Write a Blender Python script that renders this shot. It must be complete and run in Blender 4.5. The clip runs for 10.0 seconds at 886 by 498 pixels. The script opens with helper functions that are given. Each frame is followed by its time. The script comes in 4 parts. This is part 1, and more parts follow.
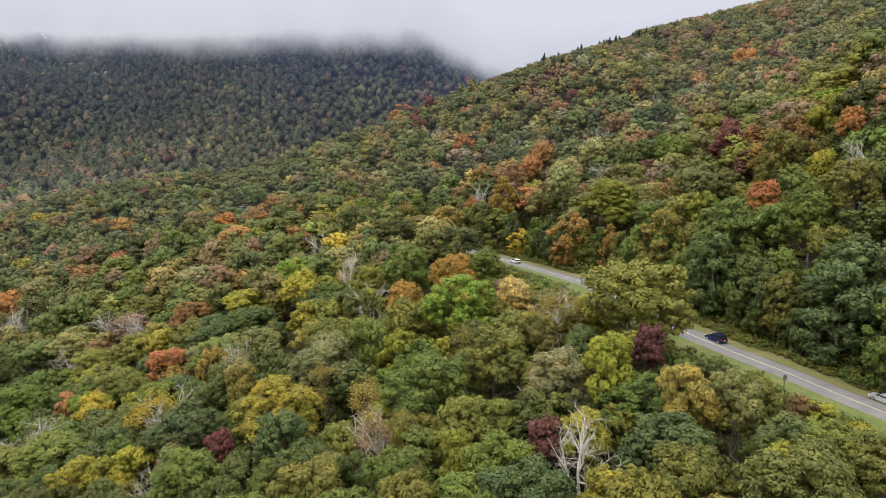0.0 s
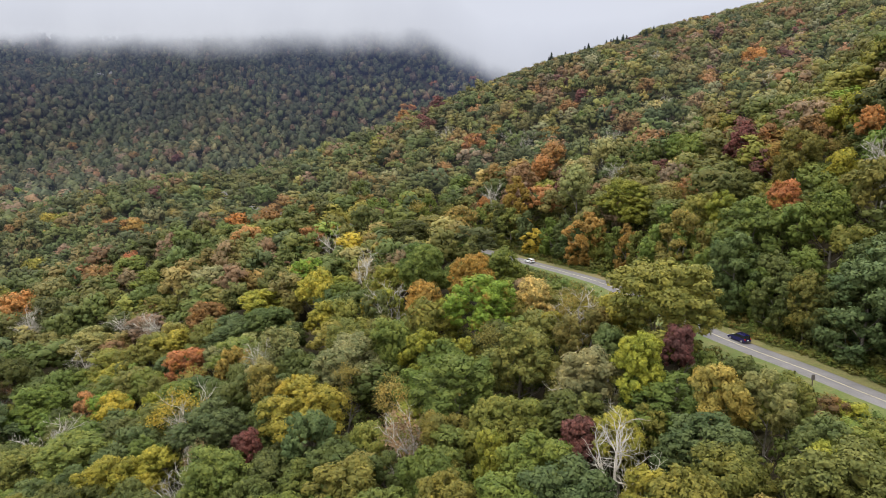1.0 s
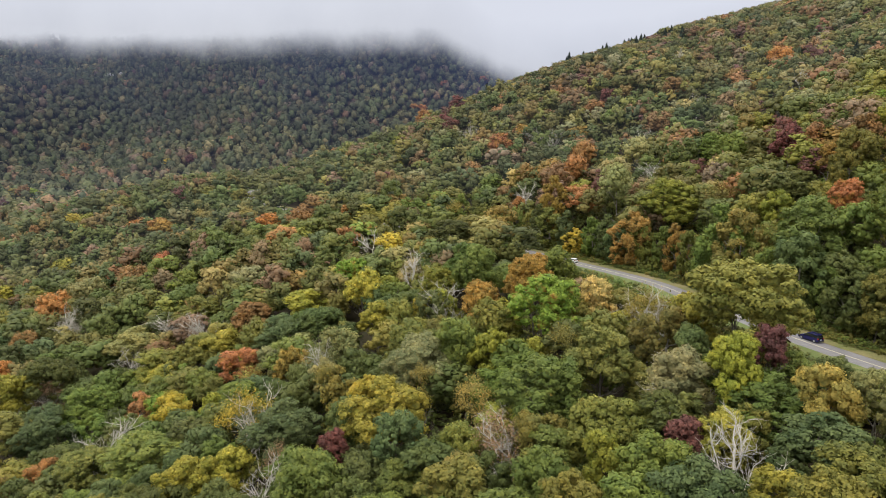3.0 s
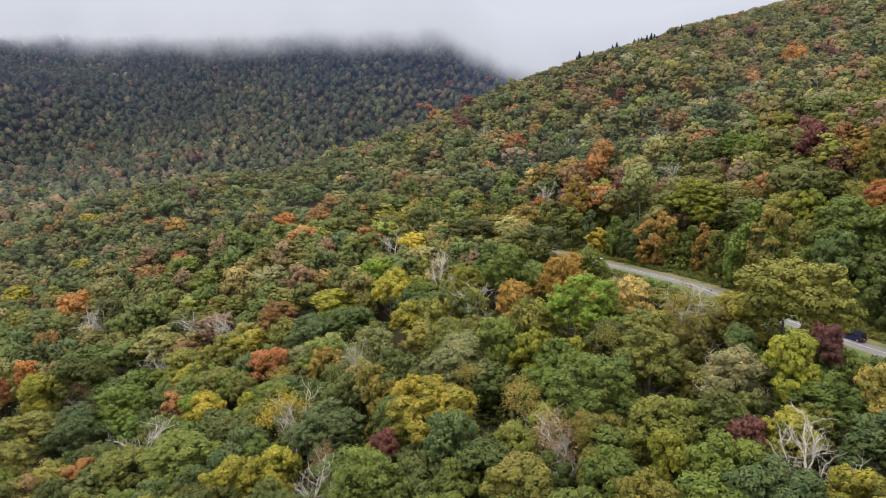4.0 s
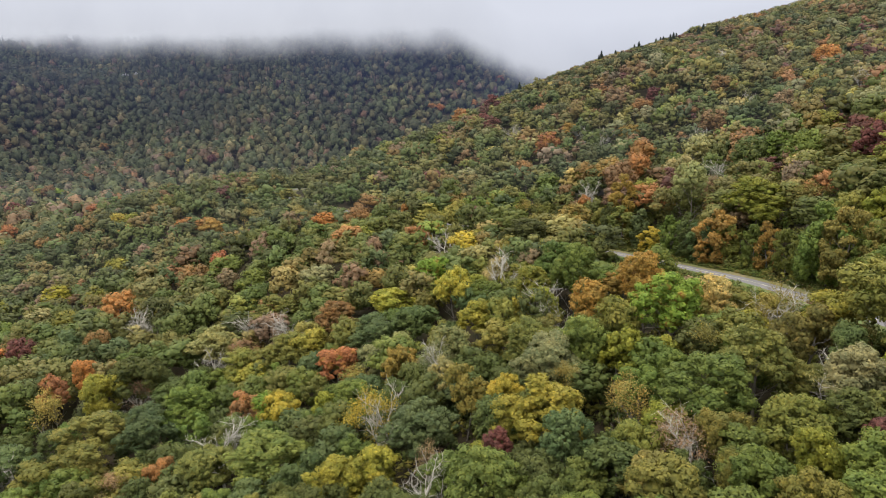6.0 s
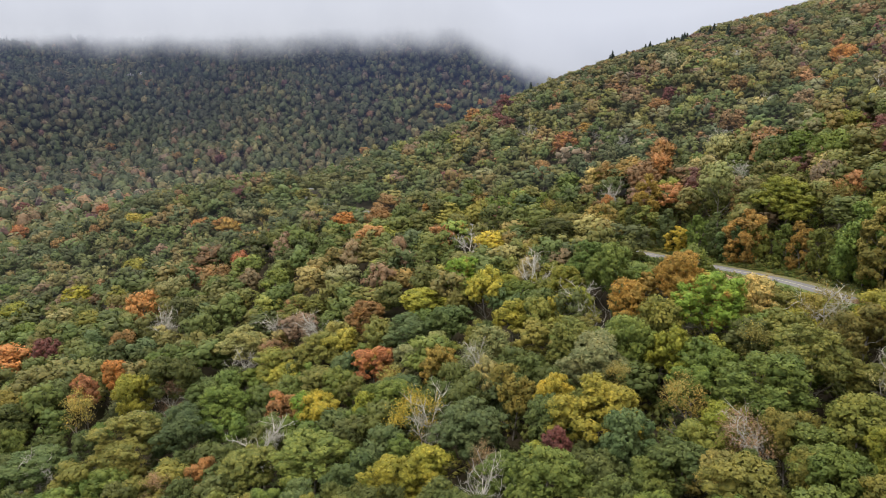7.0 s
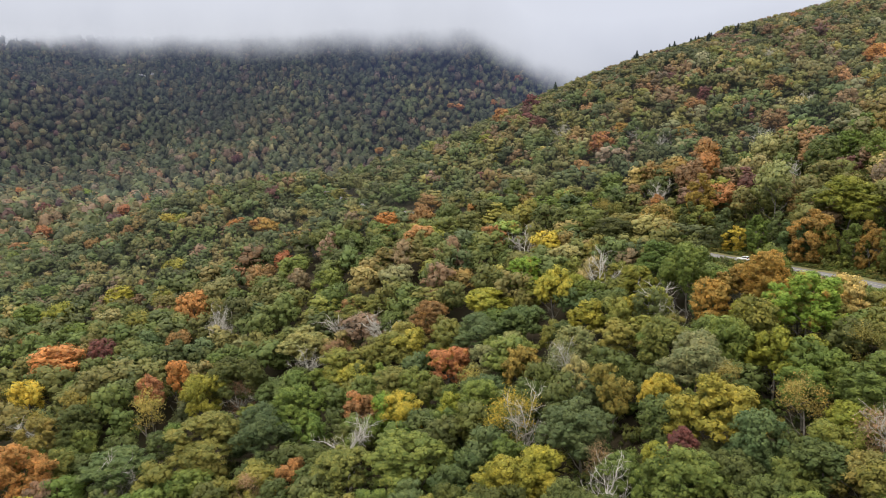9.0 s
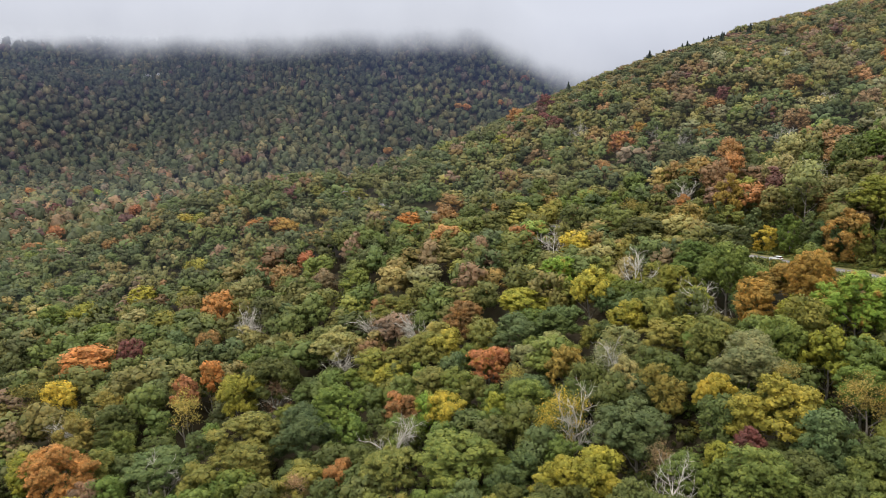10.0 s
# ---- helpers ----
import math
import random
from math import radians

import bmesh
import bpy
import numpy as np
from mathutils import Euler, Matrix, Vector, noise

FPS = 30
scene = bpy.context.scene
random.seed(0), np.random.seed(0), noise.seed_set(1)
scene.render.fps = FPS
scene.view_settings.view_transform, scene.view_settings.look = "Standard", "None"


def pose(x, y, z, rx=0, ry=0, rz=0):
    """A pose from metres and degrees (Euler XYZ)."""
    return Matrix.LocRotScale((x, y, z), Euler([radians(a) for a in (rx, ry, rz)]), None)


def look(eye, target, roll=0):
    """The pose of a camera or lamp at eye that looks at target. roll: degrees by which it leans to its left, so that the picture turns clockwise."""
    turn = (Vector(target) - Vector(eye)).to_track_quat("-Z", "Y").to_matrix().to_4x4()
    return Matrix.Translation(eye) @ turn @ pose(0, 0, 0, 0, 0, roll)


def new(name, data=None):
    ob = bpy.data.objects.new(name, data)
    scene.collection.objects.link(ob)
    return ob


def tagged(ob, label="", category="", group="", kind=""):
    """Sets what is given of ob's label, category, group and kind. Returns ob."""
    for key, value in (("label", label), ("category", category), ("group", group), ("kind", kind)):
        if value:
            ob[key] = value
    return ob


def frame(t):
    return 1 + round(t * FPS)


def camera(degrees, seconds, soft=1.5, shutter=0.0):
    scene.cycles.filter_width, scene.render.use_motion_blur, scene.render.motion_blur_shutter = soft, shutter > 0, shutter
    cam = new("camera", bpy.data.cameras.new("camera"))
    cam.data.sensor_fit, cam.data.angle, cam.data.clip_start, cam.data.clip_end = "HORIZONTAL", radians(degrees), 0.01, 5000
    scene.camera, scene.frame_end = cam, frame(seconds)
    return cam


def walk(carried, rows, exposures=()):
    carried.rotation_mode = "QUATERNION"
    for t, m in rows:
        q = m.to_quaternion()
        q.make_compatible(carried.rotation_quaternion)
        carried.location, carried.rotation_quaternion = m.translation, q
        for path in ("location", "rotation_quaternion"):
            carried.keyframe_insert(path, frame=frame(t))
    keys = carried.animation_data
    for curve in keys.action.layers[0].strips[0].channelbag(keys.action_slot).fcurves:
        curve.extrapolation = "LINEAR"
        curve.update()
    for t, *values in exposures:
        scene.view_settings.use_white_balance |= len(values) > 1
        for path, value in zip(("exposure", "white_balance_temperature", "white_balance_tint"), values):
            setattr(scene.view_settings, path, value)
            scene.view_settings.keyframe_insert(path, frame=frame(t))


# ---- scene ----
cam = camera(71.4, 10.0, soft=0.7)
METRES, EYE, TILT, LEAN, TURN = 92.0, 39.5, -8.0, 0.0, 0.0
ROWS = [
    (0.0, 0.0, 0.0, 0.0, 0.0, 0.0, -0.0),
    (0.5, -0.0195, -0.0, -0.0001, 0.15, -0.01, 0.02),
    (1.0, -0.0477, -0.0002, 0.0002, 0.22, -0.02, 0.05),
    (1.5, -0.0823, -0.0001, 0.0013, 0.3, -0.02, 0.09),
    (2.0, -0.1212, -0.0003, 0.002, 0.34, -0.03, 0.1),
    (2.5, -0.1635, 0.0001, 0.001, 0.39, -0.03, 0.13),
    (4.0, -0.3077, 0.0005, 0.0004, 0.45, -0.06, 0.17),
    (4.5, -0.3593, 0.0017, -0.0002, 0.48, -0.05, 0.2),
    (5.0, -0.4126, 0.003, -0.0017, 0.5, -0.05, 0.21),
    (5.5, -0.4671, 0.0043, -0.0028, 0.51, -0.05, 0.22),
    (7.0, -0.6352, 0.0053, -0.0035, 0.51, -0.05, 0.24),
    (7.5, -0.6932, 0.0062, -0.0044, 0.52, -0.04, 0.25),
    (8.0, -0.7525, 0.0072, -0.0041, 0.53, -0.04, 0.26),
    (8.5, -0.8132, 0.0077, -0.0036, 0.53, -0.04, 0.28),
    (9.0, -0.8741, 0.0083, -0.0034, 0.55, -0.03, 0.29),
    (9.5, -0.9363, 0.0087, -0.0035, 0.57, -0.02, 0.32),
    (10.0, -0.9998, 0.0093, -0.0033, 0.58, -0.02, 0.33),
]
walk(cam, [(t, pose(0, 0, EYE, TILT, LEAN, TURN) @ pose(METRES * x, METRES * y, METRES * z, 90 + pitch, roll, yaw)) for t, x, y, z, yaw, pitch, roll in ROWS])
import functools
import itertools

# ---- light ----
world = bpy.data.worlds.new("overcast")
scene.world = world
world.use_nodes = True
wn, wl = world.node_tree.nodes, world.node_tree.links
wn.clear()
sky = wn.new("ShaderNodeTexSky")
sky.sky_type, sky.sun_disc = "NISHITA", False
sky.sun_elevation, sky.sun_rotation = radians(52), radians(250)
mix = wn.new("ShaderNodeMix")
mix.data_type = "RGBA"
mix.inputs[0].default_value = 0.9
dim = wn.new("ShaderNodeVectorMath")
dim.operation = "SCALE"
dim.inputs[3].default_value = 0.1
back, wout = wn.new("ShaderNodeBackground"), wn.new("ShaderNodeOutputWorld")
back.inputs[1].default_value = 1.0
wl.new(sky.outputs[0], dim.inputs[0])
wl.new(dim.outputs[0], mix.inputs[6])
# an overcast sky: brighter overhead than low down
way, up = wn.new("ShaderNodeNewGeometry"), wn.new("ShaderNodeSeparateXYZ")
wl.new(way.outputs["Position"], up.inputs[0])
dome = wn.new("ShaderNodeValToRGB")
dome.color_ramp.elements[0].position, dome.color_ramp.elements[0].color = 0.15, (1.25, 1.24, 1.20, 1)
dome.color_ramp.elements[1].position, dome.color_ramp.elements[1].color = 0.9, (3.34, 3.28, 3.08, 1)
wl.new(up.outputs[2], dome.inputs[0])
wl.new(dome.outputs[0], mix.inputs[7])
wl.new(mix.outputs[2], back.inputs[0])
wl.new(back.outputs[0], wout.inputs[0])
sun_data = bpy.data.lights.new("sun", "SUN")
sun_data.energy, sun_data.angle, sun_data.color = 1.5, radians(24), (1.0, 0.95, 0.87)
sun = new("sun", sun_data)
sun.matrix_world = look((-120, -60, 200), (0, 20, 0))


# ---- materials ----
def material(name, rough=0.7, metal=0.0):
    m = bpy.data.materials.new(name)
    m.use_nodes = True
    b = m.node_tree.nodes["Principled BSDF"]
    b.inputs["Roughness"].default_value, b.inputs["Metallic"].default_value = rough, metal
    b.inputs["Specular IOR Level"].default_value = 0.25
    return m, m.node_tree.nodes, m.node_tree.links, b


def noise_node(nodes, links, scale, detail=4.0, space="Object", rough=0.6):
    co = nodes.new("ShaderNodeTexCoord")
    n = nodes.new("ShaderNodeTexNoise")
    n.inputs["Scale"].default_value, n.inputs["Detail"].default_value, n.inputs["Roughness"].default_value = scale, detail, rough
    links.new(co.outputs[space], n.inputs["Vector"])
    return n


def ramp_node(nodes, links, source, stops):
    r = nodes.new("ShaderNodeValToRGB")
    el = r.color_ramp.elements
    while len(el) < len(stops):
        el.new(0.5)
    for e, (p, c) in zip(el, stops):
        e.position, e.color = p, (*c, 1)
    links.new(source, r.inputs[0])
    return r


def blend(nodes, links, kind, fac, a, b):
    m = nodes.new("ShaderNodeMix")
    m.data_type, m.blend_type = "RGBA", kind
    for slot, v in ((0, fac), (6, a), (7, b)):
        if isinstance(v, (int, float)):
            m.inputs[slot].default_value = v
        elif isinstance(v, tuple):
            m.inputs[slot].default_value = (*v, 1)
        else:
            links.new(v, m.inputs[slot])
    return m.outputs[2]


def surface(name, stops, scale, rough=0.85, fine=None, bump=0.0, metal=0.0):
    """A mottled surface: a coarse colour noise, a fine grain over it and a bump."""
    m, nodes, links, b = material(name, rough, metal)
    big = noise_node(nodes, links, scale)
    col = ramp_node(nodes, links, big.outputs[0], stops).outputs[0]
    small = noise_node(nodes, links, fine or scale * 9, 6.0)
    grain = ramp_node(nodes, links, small.outputs[0], [(0.3, (0.62, 0.62, 0.62)), (0.7, (1.3, 1.3, 1.3))]).outputs[0]
    links.new(blend(nodes, links, "MULTIPLY", 0.8, col, grain), b.inputs["Base Color"])
    if bump:
        bm_ = nodes.new("ShaderNodeBump")
        bm_.inputs["Strength"].default_value, bm_.inputs["Distance"].default_value = bump, 0.05
        links.new(small.outputs[0], bm_.inputs["Height"])
        links.new(bm_.outputs[0], b.inputs["Normal"])
    return m


def plain(name, colour, rough=0.5, metal=0.0, spec=0.4):
    m, nodes, links, b = material(name, rough, metal)
    b.inputs["Specular IOR Level"].default_value = spec
    n = noise_node(nodes, links, 6.0)
    g = ramp_node(nodes, links, n.outputs[0], [(0.3, tuple(0.85 * c for c in colour)), (0.7, tuple(1.1 * c for c in colour))])
    links.new(g.outputs[0], b.inputs["Base Color"])
    return m


def leaf_material(name, joined, vary=1.0):
    """Leaves: the tree's own tint (alpha: how far it has turned), varied leaf by leaf and branch by branch."""
    m, nodes, links, b = material(name, 0.62)
    if joined:
        src = nodes.new("ShaderNodeAttribute")
        src.attribute_name = "tint"
        tint, turned = src.outputs["Color"], src.outputs["Alpha"]
    else:
        src = nodes.new("ShaderNodeObjectInfo")
        tint, turned = src.outputs["Color"], src.outputs["Alpha"]
    geo = nodes.new("ShaderNodeNewGeometry")
    each = ramp_node(nodes, links, geo.outputs["Random Per Island"], [(0.0, (0.78, 0.81, 0.77)), (0.6, (1.0, 1.0, 1.0)), (1.0, (1.27, 1.22, 1.12))]).outputs[0]
    col = blend(nodes, links, "MULTIPLY", vary, tint, each)
    n = nodes.new("ShaderNodeTexNoise")
    n.inputs["Scale"].default_value, n.inputs["Detail"].default_value = 0.32, 2.0
    links.new(geo.outputs["Position"], n.inputs["Vector"])
    patch = ramp_node(nodes, links, n.outputs[0], [(0.35, (0.78, 0.84, 0.82)), (0.65, (1.22, 1.14, 1.05))]).outputs[0]
    col = blend(nodes, links, "MULTIPLY", 1.0, col, patch)
    fine = nodes.new("ShaderNodeTexNoise")
    fine.inputs["Scale"].default_value, fine.inputs["Detail"].default_value = 1.5, 3.0
    links.new(geo.outputs["Position"], fine.inputs["Vector"])
    tuft = ramp_node(nodes, links, fine.outputs[0], [(0.34, (0.72, 0.76, 0.74)), (0.66, (1.26, 1.2, 1.12))]).outputs[0]
    col = blend(nodes, links, "MULTIPLY", 1.0, col, tuft)
    lim = nodes.new("ShaderNodeMath")
    lim.operation, lim.use_clamp = "MULTIPLY_ADD", True
    links.new(n.outputs[0], lim.inputs[0])
    lim.inputs[1].default_value = 7.0
    off = nodes.new("ShaderNodeMath")
    off.operation = "MULTIPLY_ADD"
    links.new(turned, off.inputs[0])
    off.inputs[1].default_value, off.inputs[2].default_value = 3.4, -5.4
    links.new(off.outputs[0], lim.inputs[2])
    col = blend(nodes, links, "MIX", lim.outputs[0], col, blend(nodes, links, "MULTIPLY", 1.0, (0.30, 0.15, 0.035), each))
    links.new(col, b.inputs["Base Color"])
    ruffle = nodes.new("ShaderNodeTexNoise")
    ruffle.inputs["Scale"].default_value, ruffle.inputs["Detail"].default_value = 3.2, 3.0
    links.new(geo.outputs["Position"], ruffle.inputs["Vector"])
    lumps = nodes.new("ShaderNodeBump")
    lumps.inputs["Strength"].default_value, lumps.inputs["Distance"].default_value = 0.7, 0.3
    links.new(ruffle.outputs[0], lumps.inputs["Height"])
    if not joined:
        links.new(lumps.outputs[0], b.inputs["Normal"])
    thin = nodes.new("ShaderNodeBsdfTranslucent")
    links.new(col, thin.inputs[0])
    both = nodes.new("ShaderNodeMixShader")
    both.inputs[0].default_value = 0.22
    links.new(b.outputs[0], both.inputs[1])
    links.new(thin.outputs[0], both.inputs[2])
    links.new(both.outputs[0], nodes["Material Output"].inputs[0])
    return m


LEAF, WOODS = leaf_material("leaves", False), leaf_material("woods_leaves", True, 0.4)
BARK = surface("bark", [(0.3, (0.09, 0.078, 0.066)), (0.7, (0.22, 0.2, 0.175))], 1.3, 0.9, 14, 0.6)
PALE_BARK = surface("bare_wood", [(0.3, (0.30, 0.275, 0.245)), (0.7, (0.56, 0.53, 0.48))], 0.9, 0.85, 12, 0.4)
# leaf litter painted extra dark, so gaps between crowns look shaded
DIM_FLOOR = surface("dimmed_forest_floor", [(0.3, (0.02, 0.017, 0.01)), (0.5, (0.04, 0.03, 0.016)), (0.72, (0.026, 0.034, 0.013))], 0.11, 0.95, 2.5, 0.5)
GRASS = surface("mown_grass", [(0.3, (0.10, 0.125, 0.035)), (0.5, (0.15, 0.14, 0.055)), (0.72, (0.20, 0.165, 0.085))], 0.16, 0.95, 3.0, 0.4)
GREEN_GRASS = surface("green_grass", [(0.3, (0.080, 0.115, 0.032)), (0.5, (0.105, 0.128, 0.04)), (0.72, (0.155, 0.145, 0.06))], 0.2, 0.95, 3.0, 0.4)
ASPHALT = surface("asphalt", [(0.3, (0.135, 0.128, 0.138)), (0.7, (0.19, 0.182, 0.192))], 0.35, 0.85, 18, 0.2)
LINE = surface("line_paint", [(0.3, (0.46, 0.41, 0.27)), (0.7, (0.58, 0.53, 0.37))], 0.8, 0.7, 12)
EDGE_LINE = surface("edge_paint", [(0.3, (0.36, 0.36, 0.35)), (0.7, (0.48, 0.48, 0.46))], 0.8, 0.7, 12)
ROCK = surface("grey_rock", [(0.3, (0.22, 0.21, 0.22)), (0.7, (0.42, 0.41, 0.42))], 0.05, 0.9, 0.6, 0.6)
NAVY = plain("dark_blue_paint", (0.014, 0.014, 0.085), 0.2, 0.35, 0.7)
WHITE = plain("white_paint", (0.72, 0.73, 0.74), 0.3, 0.0, 0.6)
SILVER = plain("silver_paint", (0.44, 0.45, 0.47), 0.3, 0.4, 0.6)
GLASS = plain("dark_glass", (0.012, 0.014, 0.016), 0.08, 0.0, 0.8)
RUBBER = plain("rubber", (0.015, 0.015, 0.015), 0.8)
ALLOY = plain("alloy", (0.5, 0.5, 0.52), 0.35, 0.8)
TAIL = plain("red_lamp", (0.35, 0.02, 0.02), 0.2)
CLEAR = plain("clear_lamp", (0.6, 0.62, 0.62), 0.15)
BLACK = plain("black_plastic", (0.02, 0.02, 0.022), 0.55)
SIGN_BACK = plain("sign_back", (0.10, 0.085, 0.085), 0.6)
POST = plain("sign_post", (0.07, 0.055, 0.045), 0.8)


# ---- the lie of the land ----
ROAD = [(140, -40, -9.0), (120, 8, -7.0), (96, 54, -4.2), (73.5, 96, -1.5), (65, 113, 0.0), (58.6, 126, 0.9), (54.6, 138, 1.4), (49, 165, 2.0),
        (43, 190, 2.5), (26, 223, 3.1), (4, 258, 4.2), (-45, 318, 6.8), (-110, 372, 10.0), (-150, 420, 14.0), (-172, 470, 17.0), (-170, 520, 18.0)]
NEAR_X, NEAR_Y, NEAR_R = np.linspace(-280, 200, 7), np.linspace(30, 450, 7), 60.0
NEAR = [
    -7.1, -10.5, 9.6, -3.3, 13.3, -13.3, 1.0,
    -4.0, -3.2, -9.1, -7.2, 3.2, -19.8, 28.9,
    -9.3, -5.4, -14.2, 7.6, -8.7, 12.7, 18.3,
    -3.4, -3.8, -5.2, 2.9, -8.2, -3.1, -2.6,
    -5.1, -7.8, 4.0, -2.6, -2.1, -9.3, 3.4,
    -6.2, -1.4, 2.0, -11.8, -0.9, -4.6, -6.7,
    20.1, 10.1, -4.0, 3.8, -4.6, 10.1, -14.1,
]
FAR_X, FAR_Y, FAR_R = np.linspace(-1000, 600, 9), np.linspace(-100, 1700, 10), 150.0
FAR = [
    -70.1, -66.2, -92.9, -92.9, -35.8, -34.2, -120.7, 26.9, 86.9,
    -61.5, -96.2, -101.7, -90.8, -96.1, -55.4, 33.5, 120.3, 84.5,
    -38.3, -52.8, -94.4, -77.2, -33.7, -47.8, 44.7, 175.9, 191.7,
    -53.5, -50.1, -130.1, -102.4, -16.5, 85.0, 92.0, 86.7, 241.0,
    -58.2, -20.9, -20.3, -19.2, -156.6, 129.4, 192.8, 210.2, 310.9,
    34.2, 78.1, -148.9, 98.0, 17.8, -92.7, 9.1, 131.5, 234.4,
    189.3, 339.8, -26.3, 152.7, 71.8, 82.9, 141.8, 110.3, 284.7,
    120.5, 40.9, 144.8, 202.1, 283.1, 154.1, 135.7, 182.8, 340.5,
    366.3, 270.0, 350.9, 309.5, 292.5, 317.1, 322.6, 267.2, 316.8,
    366.6, 407.8, 370.5, 393.4, 387.8, 396.1, 384.9, 422.7, 342.8,
]


def road_line(step=2.0):
    """The road's middle line as a smooth curve, evenly stepped."""
    p = np.array([(2 * a - b) for a, b in ((np.array(ROAD[0]), np.array(ROAD[1])),)] + [np.array(q, float) for q in ROAD] + [2 * np.array(ROAD[-1], float) - np.array(ROAD[-2], float)])
    out = []
    for i in range(1, len(p) - 2):
        n = max(2, int(np.linalg.norm(p[i + 1] - p[i]) / step))
        u = np.linspace(0, 1, n, endpoint=False)[:, None]
        a, b, c, d = p[i - 1], p[i], p[i + 1], p[i + 2]
        out.append(0.5 * (2 * b + (c - a) * u + (2 * a - 5 * b + 4 * c - d) * u ** 2 + (3 * b - a - 3 * c + d) * u ** 3))
    return np.concatenate(out)


LINE_PTS = road_line()
TANGENT = np.gradient(LINE_PTS[:, :2], axis=0)
TANGENT /= np.linalg.norm(TANGENT, axis=1)[:, None]


def road_near(x, y):
    """Distance from the road's middle line (signed: plus is uphill), and the road's height there."""
    x, y = np.atleast_1d(x).astype(float), np.atleast_1d(y).astype(float)
    d, z = np.full(x.shape, 999.0), np.zeros(x.shape)
    for s in range(0, len(x), 4000):
        dx, dy = x[s:s + 4000, None] - LINE_PTS[None, :, 0], y[s:s + 4000, None] - LINE_PTS[None, :, 1]
        k = np.argmin(dx ** 2 + dy ** 2, axis=1)
        r = np.arange(len(k))
        side = np.sign(dx[r, k] * TANGENT[k, 1] - dy[r, k] * TANGENT[k, 0])
        d[s:s + 4000], z[s:s + 4000] = np.hypot(dx[r, k], dy[r, k]) * side, LINE_PTS[k, 2]
    return d, z


def land(x, y):
    """Height of the natural slope."""
    x, y = np.atleast_1d(x).astype(float)[:, None], np.atleast_1d(y).astype(float)[:, None]
    gx, gy = [a.ravel() for a in np.meshgrid(NEAR_X, NEAR_Y)]
    z = 30 + np.exp(-((x - gx) ** 2 + (y - gy) ** 2) / (2 * NEAR_R ** 2)) @ np.array(NEAR)
    gx, gy = [a.ravel() for a in np.meshgrid(FAR_X, FAR_Y)]
    e = -((x - gx) ** 2 + (y - gy) ** 2) / (2 * FAR_R ** 2)
    w = np.exp(e - e.max(axis=1, keepdims=True))
    saddle = 58 * np.exp(-((x + 10) ** 2 + (y - 1270) ** 2) / (2 * 125 ** 2))[:, 0]
    shoulder = 22 * np.exp(-((x + 640) / 250) ** 2 / 2 - ((y - 1300) / 140) ** 2 / 2)[:, 0]
    return z + (w @ np.array(FAR)) / w.sum(axis=1) + saddle + shoulder


def ground_z(x, y):
    """Height of the ground, with the road's bench cut into the slope."""
    z = land(x, y)
    d, rz = road_near(x, y)
    u = np.clip((np.abs(d) - 10.5) / 13.0, 0, 1)
    u = u * u * (3 - 2 * u)
    return (rz - 0.12) * (1 - u) + z * u


def mesh_from(name, verts, faces, mat, smooth=True):
    me = bpy.data.meshes.new(name)
    me.from_pydata([tuple(v) for v in verts], [], [tuple(f) for f in faces])
    me.materials.append(mat)
    if smooth:
        me.shade_smooth()
    return me


def leaf_mesh(name, tris, normals, mat, tint=None):
    """A mesh of loose three-cornered pieces (n, 3, 3) that are shaded along the crown's rounded form."""
    n = len(tris)
    me = bpy.data.meshes.new(name)
    me.vertices.add(n * 3)
    me.vertices.foreach_set("co", tris.astype(np.float32).ravel())
    me.loops.add(n * 3)
    me.loops.foreach_set("vertex_index", np.arange(n * 3, dtype=np.int32))
    me.polygons.add(n)
    me.polygons.foreach_set("loop_start", np.arange(n, dtype=np.int32) * 3)
    if tint is not None:
        at = me.attributes.new("tint", "FLOAT_COLOR", "POINT")
        at.data.foreach_set("color", tint.astype(np.float32).ravel())
    me.materials.append(mat)
    me.update()
    if normals is not None:
        at = me.attributes.new("custom_normal", "FLOAT_VECTOR", "POINT")
        at.data.foreach_set("vector", normals.astype(np.float32).ravel())
        me.update()
    return me


def spaced(lo, hi, fine_lo, fine_hi, step, grow=1.12):
    a = list(np.arange(fine_lo, fine_hi + step, step))
    s = step
    while a[-1] < hi:
        s *= grow
        a.append(min(hi, a[-1] + min(s, 160)))
    s = step
    while a[0] > lo:
        s *= grow
        a.insert(0, max(lo, a[0] - min(s, 160)))
    return np.array(a)


gx, gy = spaced(-4200, 4200, -300, 210, 4.0), spaced(-3800, 4600, -20, 480, 4.0)
XX, YY = np.meshgrid(gx, gy)
ZZ = ground_z(XX.ravel(), YY.ravel())
nx, ny = len(gx), len(gy)
idx = np.arange(nx * ny).reshape(ny, nx)
faces = np.stack([idx[:-1, :-1], idx[:-1, 1:], idx[1:, 1:], idx[1:, :-1]], -1).reshape(-1, 4)
ground = new("ground", mesh_from("ground", np.stack([XX.ravel(), YY.ravel(), ZZ], 1), faces, DIM_FLOOR))
tagged(ground, "brown leaf-littered forest floor over rolling mountain slopes, colour darkened for canopy shade", "ground", kind="structure")


